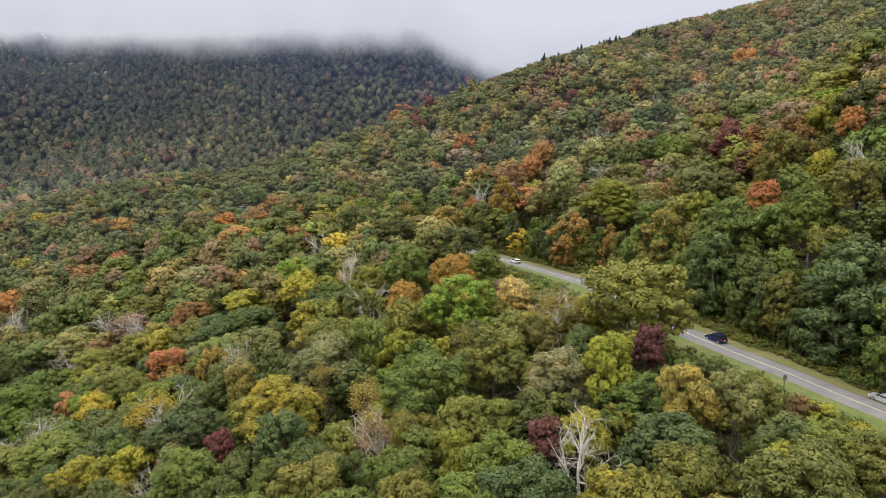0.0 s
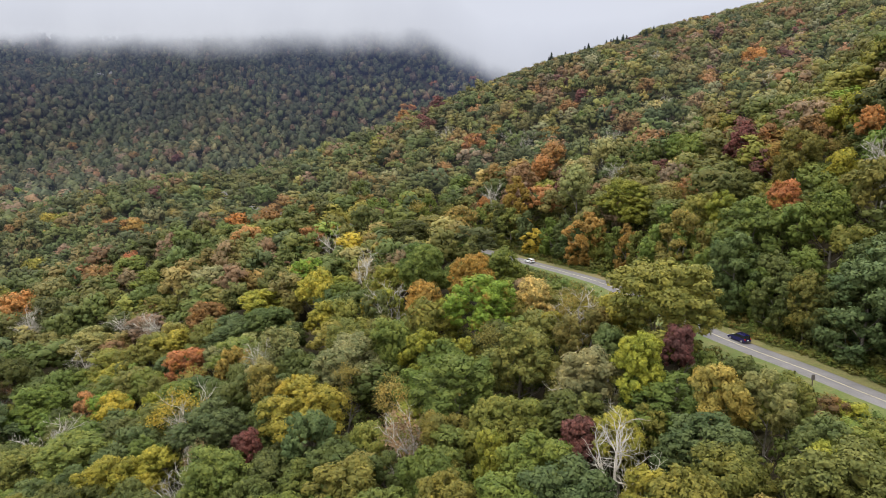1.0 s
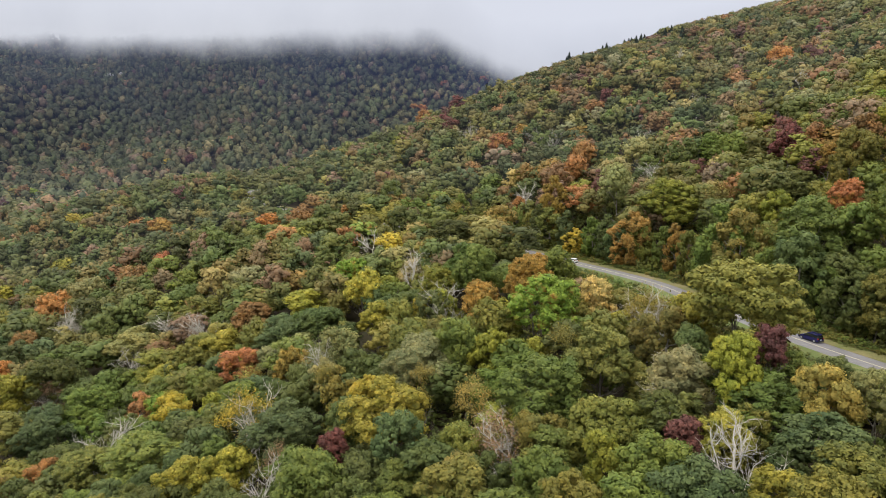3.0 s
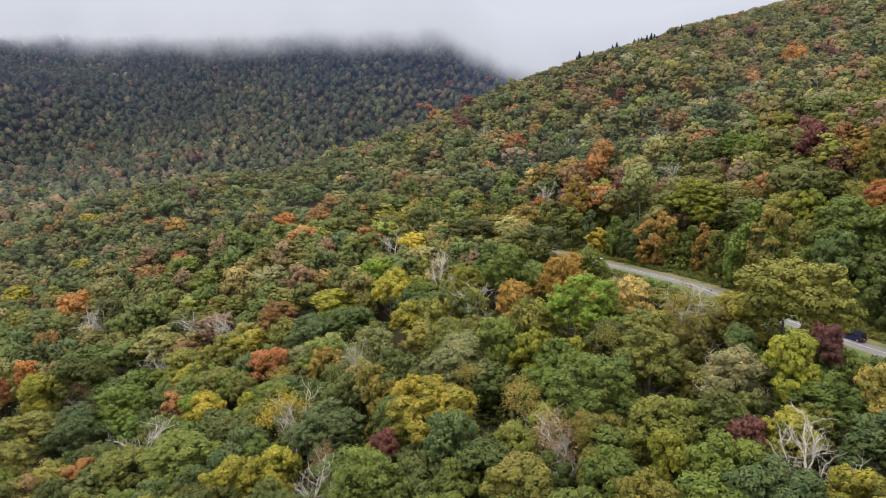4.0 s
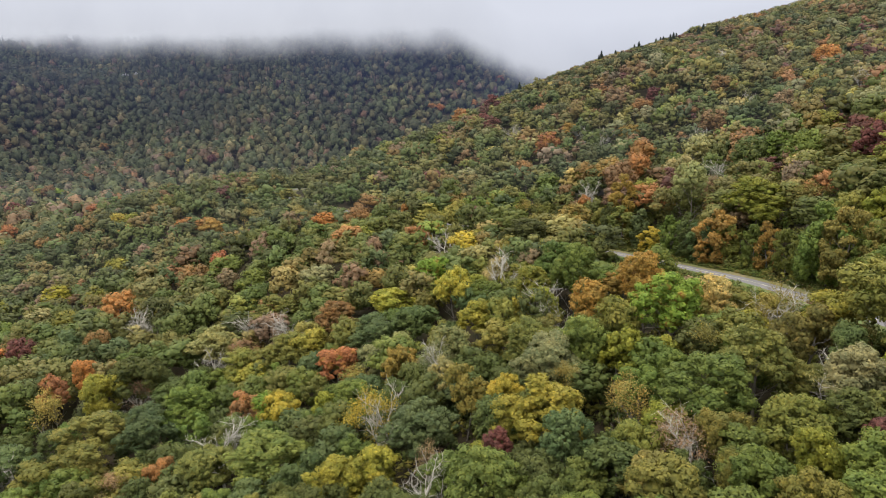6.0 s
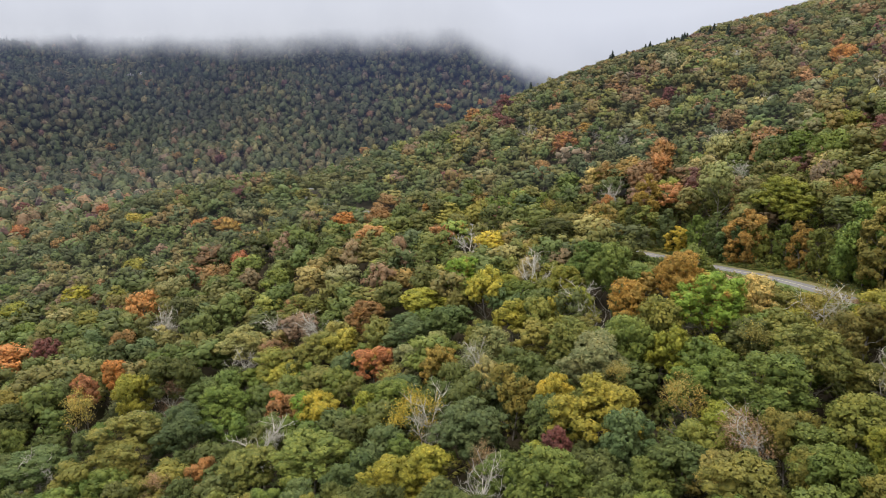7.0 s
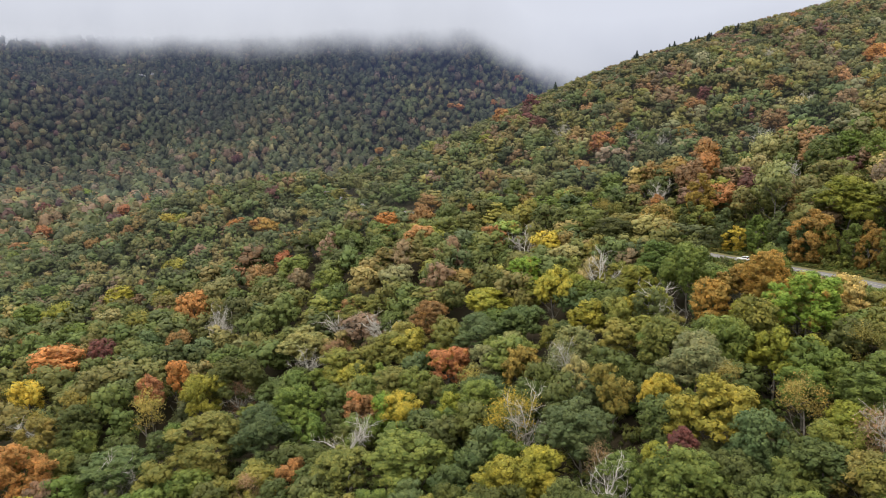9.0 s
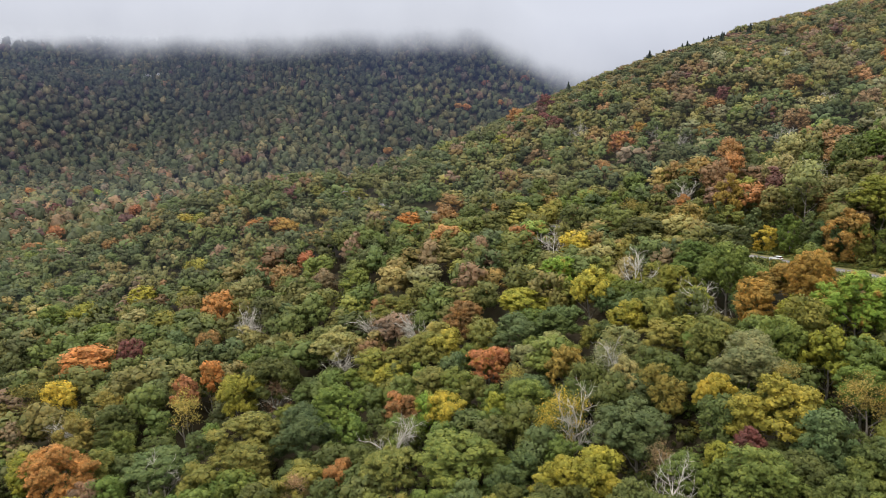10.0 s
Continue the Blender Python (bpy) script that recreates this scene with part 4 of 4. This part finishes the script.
tx, ty = tx[room > 9], ty[room > 9]
room = np.minimum(room[room > 9], np.maximum(room_for_shown(tx, ty, ground_z(tx, ty)), 10.0))
kinds = np.where((tx > -40) | (g.random(len(tx)) < 0.3), pick(g, len(tx), MIX_HILL, tx, ty), pick(g, len(tx), MIX_NEAR, tx, ty))
room = np.where(ty > 500, np.minimum(room, 13.0 + 4.5 * (tx > 190)), room)
lower = np.hypot(tx - np.clip(tx, -92, 0), ty) < 320
# grey stands in for air haze in the tints; shade darkens them beyond 400 m
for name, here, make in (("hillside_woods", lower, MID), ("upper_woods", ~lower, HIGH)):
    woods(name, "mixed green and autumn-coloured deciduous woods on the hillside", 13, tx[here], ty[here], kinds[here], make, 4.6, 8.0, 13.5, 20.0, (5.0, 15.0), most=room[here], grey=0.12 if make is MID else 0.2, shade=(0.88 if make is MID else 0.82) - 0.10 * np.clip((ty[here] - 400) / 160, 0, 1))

# the same woods go on under and behind the line of flight
g = np.random.default_rng(23)
bx, by = [v.ravel() for v in np.meshgrid(np.arange(-260, 190, 9.4), np.arange(-110, 44, 8.4))]
bx, by = bx + g.uniform(-4, 4, bx.size), by + g.uniform(-3.5, 3.5, bx.size)
keep = (~in_view(bx, by, 12)) & (np.abs(road_near(bx, by)[0]) > 13)
bx, by = bx[keep], by[keep]
woods("woods_behind", "mixed green and autumn-coloured deciduous woods on the slope below", 24, bx, by, pick(g, len(bx), MIX_NEAR, bx, by), HIGH, 3.9, 6.8, 13.5, 20.5, (5.0, 15.0))

# bushes that close the forest's edge along the road
g = np.random.default_rng(18)
seen = np.flatnonzero((LINE_PTS[:, 1] > 55) & (LINE_PTS[:, 1] < 275))
k = g.choice(seen, 1700)
off = np.where(g.random(1700) < 0.75, 7.4 + 9.0 * g.random(1700) ** 1.6, -g.uniform(11.0, 17.0, 1700))
bx, by = LINE_PTS[k, 0] + TANGENT[k, 1] * off, LINE_PTS[k, 1] - TANGENT[k, 0] * off
keep = in_view(bx, by, 20)
bx, by, off = bx[keep], by[keep], off[keep]
small = np.stack([g.uniform(0.9, 2.0, len(bx)), g.uniform(0.9, 2.2, len(bx)) + np.clip((np.abs(off) - 9) * 0.4, 0, 2.8)], 1)
BUSH = [crown(600 + i, 4, 170, 0.21, 4, base=-0.8, top=4.0, radius=2.6, faces=8) for i in range(4)]
woods("undergrowth", "low green and brownish bushes along the forest edge", 19, bx, by, g.choice([0, 0, 1, 3, 3, 14, 0], len(bx)), BUSH, 0, 0, 0, 0, (2.6, 4.0), small, shade=0.8)

# young growth in the shade under the nearest trees
g, tx, ty = grove(21, -230, 260, 40, 320, 5.2, 6)
low_wood = (ty < 175) | (tx > 20)
tx, ty = tx[low_wood], ty[low_wood]
room = room_for_road(tx, ty, ground_z(tx, ty))
tx, ty = tx[room > 4], ty[room > 4]
small = np.stack([g.uniform(1.8, 3.2, len(tx)), g.uniform(2.0, 6.0, len(tx))], 1)
woods("understory", "dark green saplings and bushes in the shade under the trees", 22, tx, ty, g.choice([0, 1, 1, 3], len(tx)), BUSH, 0, 0, 0, 0, (2.6, 4.0), small)

FAR_TREE = [dome(400 + i) for i in range(8)]
g, tx, ty = grove(14, -1350, 1250, 560, 1600, 12.8, 60)
beyond = ~((tx > -150) & (tx < 520) & (ty < 740))
tx, ty = tx[beyond], ty[beyond]
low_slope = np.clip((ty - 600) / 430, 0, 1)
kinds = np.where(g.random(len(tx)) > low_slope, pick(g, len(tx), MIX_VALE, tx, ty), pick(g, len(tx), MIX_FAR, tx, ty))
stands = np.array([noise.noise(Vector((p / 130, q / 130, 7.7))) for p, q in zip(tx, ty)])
# farther trees are tinted darker, all greyed: distance haze put into leaf colour
woods("mountain_woods", "dull green and brown woods covering the far mountainside, tints greyed for haze", 15, tx, ty, kinds, FAR_TREE, 5.0, 9.4, 10.0, 19.0, (5.0, 15.0), shade=(0.80 - 0.25 * low_slope) * (1 + 0.5 * stands), grey=0.35, squat=0.85)
FAR_CONE = [conifer(500 + i, 6, 6, 1.3) for i in range(2)]
high_up = (ground_z(tx, ty) > 60) & (g.random(len(tx)) < np.clip((ground_z(tx, ty) - 60) / 900, 0, 0.3) * (1.0 + 2.2 * np.array([noise.noise(Vector((p / 70, q / 70, 1.7))) for p, q in zip(tx, ty)])))
hx, hy = tx[high_up] + 4.0, ty[high_up] + 3.0
DARK = KINDS.index("deep")
woods("mountain_spruces", "dark spruces scattered through the far mountain woods", 16, hx, hy, np.full(len(hx), DARK), FAR_CONE, 3.4, 5.4, 18.0, 28.0, (2.5, 15.0), shade=0.26)

# ---- low cloud on the mountain, and haze painted on glowing sheets ----
CLOUD, HAZE_GLOW = (0.98, 1.0, 1.04), (0.12, 0.165, 0.36)


def cloud_material(name, low, high, thin, full, colour):
    m = bpy.data.materials.new(name)
    m.use_nodes = True
    nodes, links = m.node_tree.nodes, m.node_tree.links
    nodes.clear()
    co = nodes.new("ShaderNodeNewGeometry")
    sep = nodes.new("ShaderNodeSeparateXYZ")
    links.new(co.outputs["Position"], sep.inputs[0])
    n = nodes.new("ShaderNodeTexNoise")
    n.inputs["Scale"].default_value, n.inputs["Detail"].default_value = 0.009, 5.0
    sq = nodes.new("ShaderNodeMapping")
    sq.inputs["Scale"].default_value = (1.0, 1.0, 0.8)
    links.new(co.outputs["Position"], sq.inputs["Vector"])
    links.new(sq.outputs[0], n.inputs["Vector"])
    sway = nodes.new("ShaderNodeMath")
    sway.operation = "MULTIPLY_ADD"
    sway.inputs[1].default_value, sway.inputs[2].default_value = 64.0, -32.0
    links.new(n.outputs[0], sway.inputs[0])
    lift = nodes.new("ShaderNodeMath")
    links.new(sep.outputs[2], lift.inputs[0])
    links.new(sway.outputs[0], lift.inputs[1])
    # the cloud hangs lower over the saddle
    dip = nodes.new("ShaderNodeMapRange")
    dip.interpolation_type = "SMOOTHSTEP"
    for k, v in zip(("From Min", "From Max", "To Min", "To Max"), (-70.0, 150.0, -16.0, 62.0)):
        dip.inputs[k].default_value = v
    links.new(sep.outputs[0], dip.inputs["Value"])
    both = nodes.new("ShaderNodeMath")
    links.new(lift.outputs[0], both.inputs[0])
    links.new(dip.outputs[0], both.inputs[1])
    rise = nodes.new("ShaderNodeMapRange")
    rise.interpolation_type = "SMOOTHSTEP"
    for k, v in zip(("From Min", "From Max", "To Min", "To Max"), (low, high, thin, full)):
        rise.inputs[k].default_value = v
    links.new(both.outputs[0], rise.inputs["Value"])
    # cloud and haze glow by themselves, brighter higher up
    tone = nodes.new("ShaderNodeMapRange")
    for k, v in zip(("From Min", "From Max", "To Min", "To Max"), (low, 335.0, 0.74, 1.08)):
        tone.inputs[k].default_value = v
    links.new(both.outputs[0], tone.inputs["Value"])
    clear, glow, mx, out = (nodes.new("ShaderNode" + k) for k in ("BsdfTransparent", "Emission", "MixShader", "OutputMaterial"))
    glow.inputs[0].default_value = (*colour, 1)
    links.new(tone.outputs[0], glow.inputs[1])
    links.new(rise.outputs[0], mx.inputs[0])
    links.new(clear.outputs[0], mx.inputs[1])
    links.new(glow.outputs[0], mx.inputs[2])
    links.new(mx.outputs[0], out.inputs[0])
    return m


def cloud_sheet(cx, cy, z0, z1, mat, label, sway):
    cz = np.linspace(z0, z1, 24)
    v = np.array([(x, y + (z - 200) * 0.06 + sway * math.sin(x * 0.011 + sway), z) for z in cz for x, y in zip(cx, cy)])
    ii = np.arange(len(v)).reshape(24, len(cx))
    f = np.stack([ii[:-1, :-1], ii[:-1, 1:], ii[1:, 1:], ii[1:, :-1]], -1).reshape(-1, 4)
    bank = new("cloud_haze_sheet", mesh_from("cloud_haze_sheet", v, f, mat))
    bank.visible_shadow = False
    tagged(bank, label, "cloud", kind="structure")


SHEET_X = np.linspace(-2600, 2400, 130)
for i, (level, low, high, thin, full) in enumerate(((150.0, 200.0, 262.0, 0.0, 0.98), (215.0, 272.0, 330.0, 0.0, 1.0), (285.0, 280.0, 326.0, 0.0, 1.0), (330.0, 284.0, 322.0, 0.0, 1.0))):
    yy = np.linspace(900, 1700, 100)
    cy = np.array([yy[np.argmax(land(np.full(100, np.clip(x, -950, 520)), yy) > level)] for x in SHEET_X])
    cy = np.convolve(np.pad(cy, 6, "edge"), np.ones(13) / 13, "valid")
    cloud_sheet(SHEET_X, cy, 60 - 20 * i, 900, cloud_material("cloud", low, high, thin, full, CLOUD), "low grey-white cloud hiding the mountain's top", 12 + i)
# painted haze: a faint blue emissive sheet that tints the mountain behind it
cloud_sheet(SHEET_X, 690 + 90 / (1 + np.exp(-(SHEET_X + 20) / 60)), -120, 420, cloud_material("haze", 40.0, 240.0, 0.07, 0.36, HAZE_GLOW), "glowing see-through sheet that paints bluish haze over the valley", 6)
# a second added sheet, whose faint grey glow lifts the hillside's darks
cloud_sheet(SHEET_X, np.full(len(SHEET_X), 330.0), -120, 420, cloud_material("haze", -100.0, 300.0, 0.035, 0.035, (0.28, 0.32, 0.38)), "glowing see-through sheet that paints grey haze before the wooded hillside", 9)


# ---- road signs and cars ----
def bm_mesh(name, bm, mat, bevel=0.0):
    if bevel:
        bmesh.ops.bevel(bm, geom=list(bm.edges), offset=bevel, segments=2, affect="EDGES", profile=0.7)
    me = bpy.data.meshes.new(name)
    bm.to_mesh(me)
    bm.free()
    me.materials.append(mat)
    return me


def box(bm, x0, x1, y0, y1, z0, z1):
    m = Matrix.Translation(((x0 + x1) / 2, (y0 + y1) / 2, (z0 + z1) / 2)) @ Matrix.Diagonal((x1 - x0, y1 - y0, z1 - z0, 1))
    return bmesh.ops.create_cube(bm, size=1, matrix=m)["verts"]


def sign(x, y, turn):
    base = new("road_sign")
    z = float(ground_z(x, y)[0])
    base.matrix_world = pose(x, y, z, 0, 0, turn)
    bm = bmesh.new()
    box(bm, -0.06, 0.06, -0.06, 0.06, -0.4, 2.95)
    part("post", bm_mesh("post", bm, POST, 0.01), base)
    bm = bmesh.new()
    box(bm, -0.42, 0.42, -0.11, -0.07, 1.95, 2.95)
    part("panel", bm_mesh("panel", bm, SIGN_BACK, 0.012), base, "dark grey-brown rectangular panel")
    tagged(base, "dark rectangular road sign on a wooden post in the grass", "road sign")


sign(60.3, 104.6, 20)


def profile_body(name, outline, width, mat, taper=0.0, bevel=0.06):
    """A body from its side outline (x along the car, z up), with its sides drawn in towards the top."""
    bm = bmesh.new()
    top = max(z for _, z in outline)
    low = min(z for _, z in outline)
    rows = []
    for s in (-1, 1):
        rows.append([bm.verts.new((px, s * (width / 2 - taper * (pz - low) / (top - low)), pz)) for px, pz in outline])
    bm.faces.new(rows[0][::-1])
    bm.faces.new(rows[1])
    n = len(outline)
    for k in range(n):
        bm.faces.new((rows[0][k], rows[0][(k + 1) % n], rows[1][(k + 1) % n], rows[1][k]))
    bmesh.ops.recalc_face_normals(bm, faces=list(bm.faces))
    return bm_mesh(name, bm, mat, bevel)


def car(x, y, ahead, paint, label, long=4.7, high=1.7):
    """An estate-shaped car, its nose along +x of its own frame."""
    base = new("car")
    k = np.argmin((LINE_PTS[:, 0] - x) ** 2 + (LINE_PTS[:, 1] - y) ** 2)
    d = abs(road_near(x, y)[0][0])
    z = LINE_PTS[k, 2] + 0.03 - 0.02 * d
    t = TANGENT[k] * (1 if ahead else -1)
    k2 = min(k + 3, len(LINE_PTS) - 1)
    slope = math.degrees(math.atan2(LINE_PTS[k2, 2] - LINE_PTS[k, 2], np.linalg.norm(LINE_PTS[k2, :2] - LINE_PTS[k, :2]))) * (1 if ahead else -1)
    base.matrix_world = pose(x, y, z, 0, -slope, math.degrees(math.atan2(t[1], t[0])))
    h, b = long / 2, high
    lower = [(-h, 0.42), (-h + 0.06, 0.95), (-h + 0.16, 1.06), (h * 0.38, 1.06), (h - 0.45, 0.9), (h - 0.05, 0.72), (h, 0.45), (h - 0.12, 0.28), (-h + 0.12, 0.28)]
    part("body", profile_body("body", lower, 1.86, paint, 0.05, 0.07), base)
    glass = [(-h + 0.06, 1.06), (-h + 0.40, b - 0.15), (-h + 0.78, b - 0.09), (h * 0.07, b - 0.11), (h * 0.52, 1.05)]
    part("windows", profile_body("windows", glass, 1.72, GLASS, 0.17, 0.04), base, "dark tinted windows")
    shell = [(-h + 0.38, b - 0.17), (-h + 0.46, b - 0.05), (-h + 0.78, b + 0.01), (h * 0.06, b), (h * 0.16, b - 0.12)]
    part("roof", profile_body("roof", shell, 1.5, paint, 0.08, 0.02), base)
    for sx in (-h + 0.62, -0.25, h * 0.26):
        for s in (-1, 1):
            bm = bmesh.new()
            vs = box(bm, sx - 0.05, sx + 0.05, s * 0.78 - 0.03, s * 0.78 + 0.03, 1.0, b - 0.08)
            for v in vs:
                if v.co.z > 1.3:
                    v.co.y -= s * 0.14
                    v.co.x -= 0.28 if sx > 0 else -0.1
            part("pillar", bm_mesh("pillar", bm, paint, 0.01), base)
    for wx in (-h + 0.85, h - 0.9):
        for s in (-1, 1):
            bm = bmesh.new()
            bmesh.ops.create_cone(bm, cap_ends=True, segments=20, radius1=0.35, radius2=0.35, depth=0.24, matrix=pose(wx, s * 0.84, 0.35, 90, 0, 0))
            wheel = part("wheel", bm_mesh("wheel", bm, RUBBER, 0.03), base, "black tyre")
            bm = bmesh.new()
            bmesh.ops.create_cone(bm, cap_ends=True, segments=16, radius1=0.23, radius2=0.20, depth=0.03, matrix=pose(wx, s * 0.965, 0.35, 90 * s, 0, 0))
            part("rim", bm_mesh("rim", bm, ALLOY), wheel, "silver alloy rim")
    for s in (-1, 1):
        bm = bmesh.new()
        box(bm, -h - 0.02, -h + 0.22, s * 0.76 - 0.15, s * 0.76 + 0.15, 0.86, 1.08)
        part("tail_light", bm_mesh("tail_light", bm, TAIL, 0.02), base, "red tail light")
        bm = bmesh.new()
        box(bm, h - 0.36, h - 0.02, s * 0.70 - 0.18, s * 0.70 + 0.18, 0.64, 0.8)
        part("headlight", bm_mesh("headlight", bm, CLEAR, 0.02), base, "clear headlight")
        bm = bmesh.new()
        box(bm, h * 0.36, h * 0.36 + 0.12, s * 1.02 - 0.1, s * 1.02 + 0.1, 1.0, 1.15)
        part("mirror", bm_mesh("mirror", bm, paint, 0.02), base)
        bm = bmesh.new()
        box(bm, -h + 0.7, h * 0.05, s * 0.6 - 0.02, s * 0.6 + 0.02, b + 0.01, b + 0.06)
        part("roof_rail", bm_mesh("roof_rail", bm, BLACK), base)
    bm = bmesh.new()
    box(bm, -h - 0.05, -h + 0.2, -0.85, 0.85, 0.32, 0.55)
    part("bumper", bm_mesh("bumper", bm, BLACK, 0.03), base, "black rear bumper")
    bm = bmesh.new()
    box(bm, -h - 0.035, -h + 0.02, -0.26, 0.26, 0.68, 0.82)
    part("number_plate", bm_mesh("number_plate", bm, WHITE), base, "plain white plate")
    tagged(base, label, "car", "cars on the road")


car(59.3, 130.0, True, NAVY, "dark blue estate car driving away on the road", 4.75, 1.82)
car(75.7, 101.2, True, SILVER, "silver-white car pulled over on the road's grassy edge", 4.6, 1.6)
car(26.4, 222.6, True, WHITE, "white hatchback on the road beside the trees", 4.3, 1.55)


# ---- pale rock faces on the far mountain ----
def rock(seed, x, y, wide, high):
    g = np.random.default_rng(seed)
    t = ball(320)
    seen = {}
    t = np.array([[seen.setdefault(tuple(np.round(v, 3)), g.uniform(0.78, 1.15)) * v for v in f] for f in t])
    me = mesh_from("rock_face", (t * np.array([wide, wide * 0.5, high])).reshape(-1, 3), np.arange(len(t) * 3).reshape(-1, 3), ROCK, False)
    ob = new("rock_face", me)
    ob.matrix_world = pose(x, y, float(ground_z(x, y)[0]) + high * 0.5, 0, 0, g.uniform(-20, 20))
    tagged(ob, "pale grey bare rock face among the mountain woods", "rock", "rock faces")


for i, (x, y, wide, high) in enumerate(((-692, 1262, 9, 11), (-672, 1266, 6, 12), (-722, 1268, 7, 9))):
    rock(700 + i, x, y, wide, high)
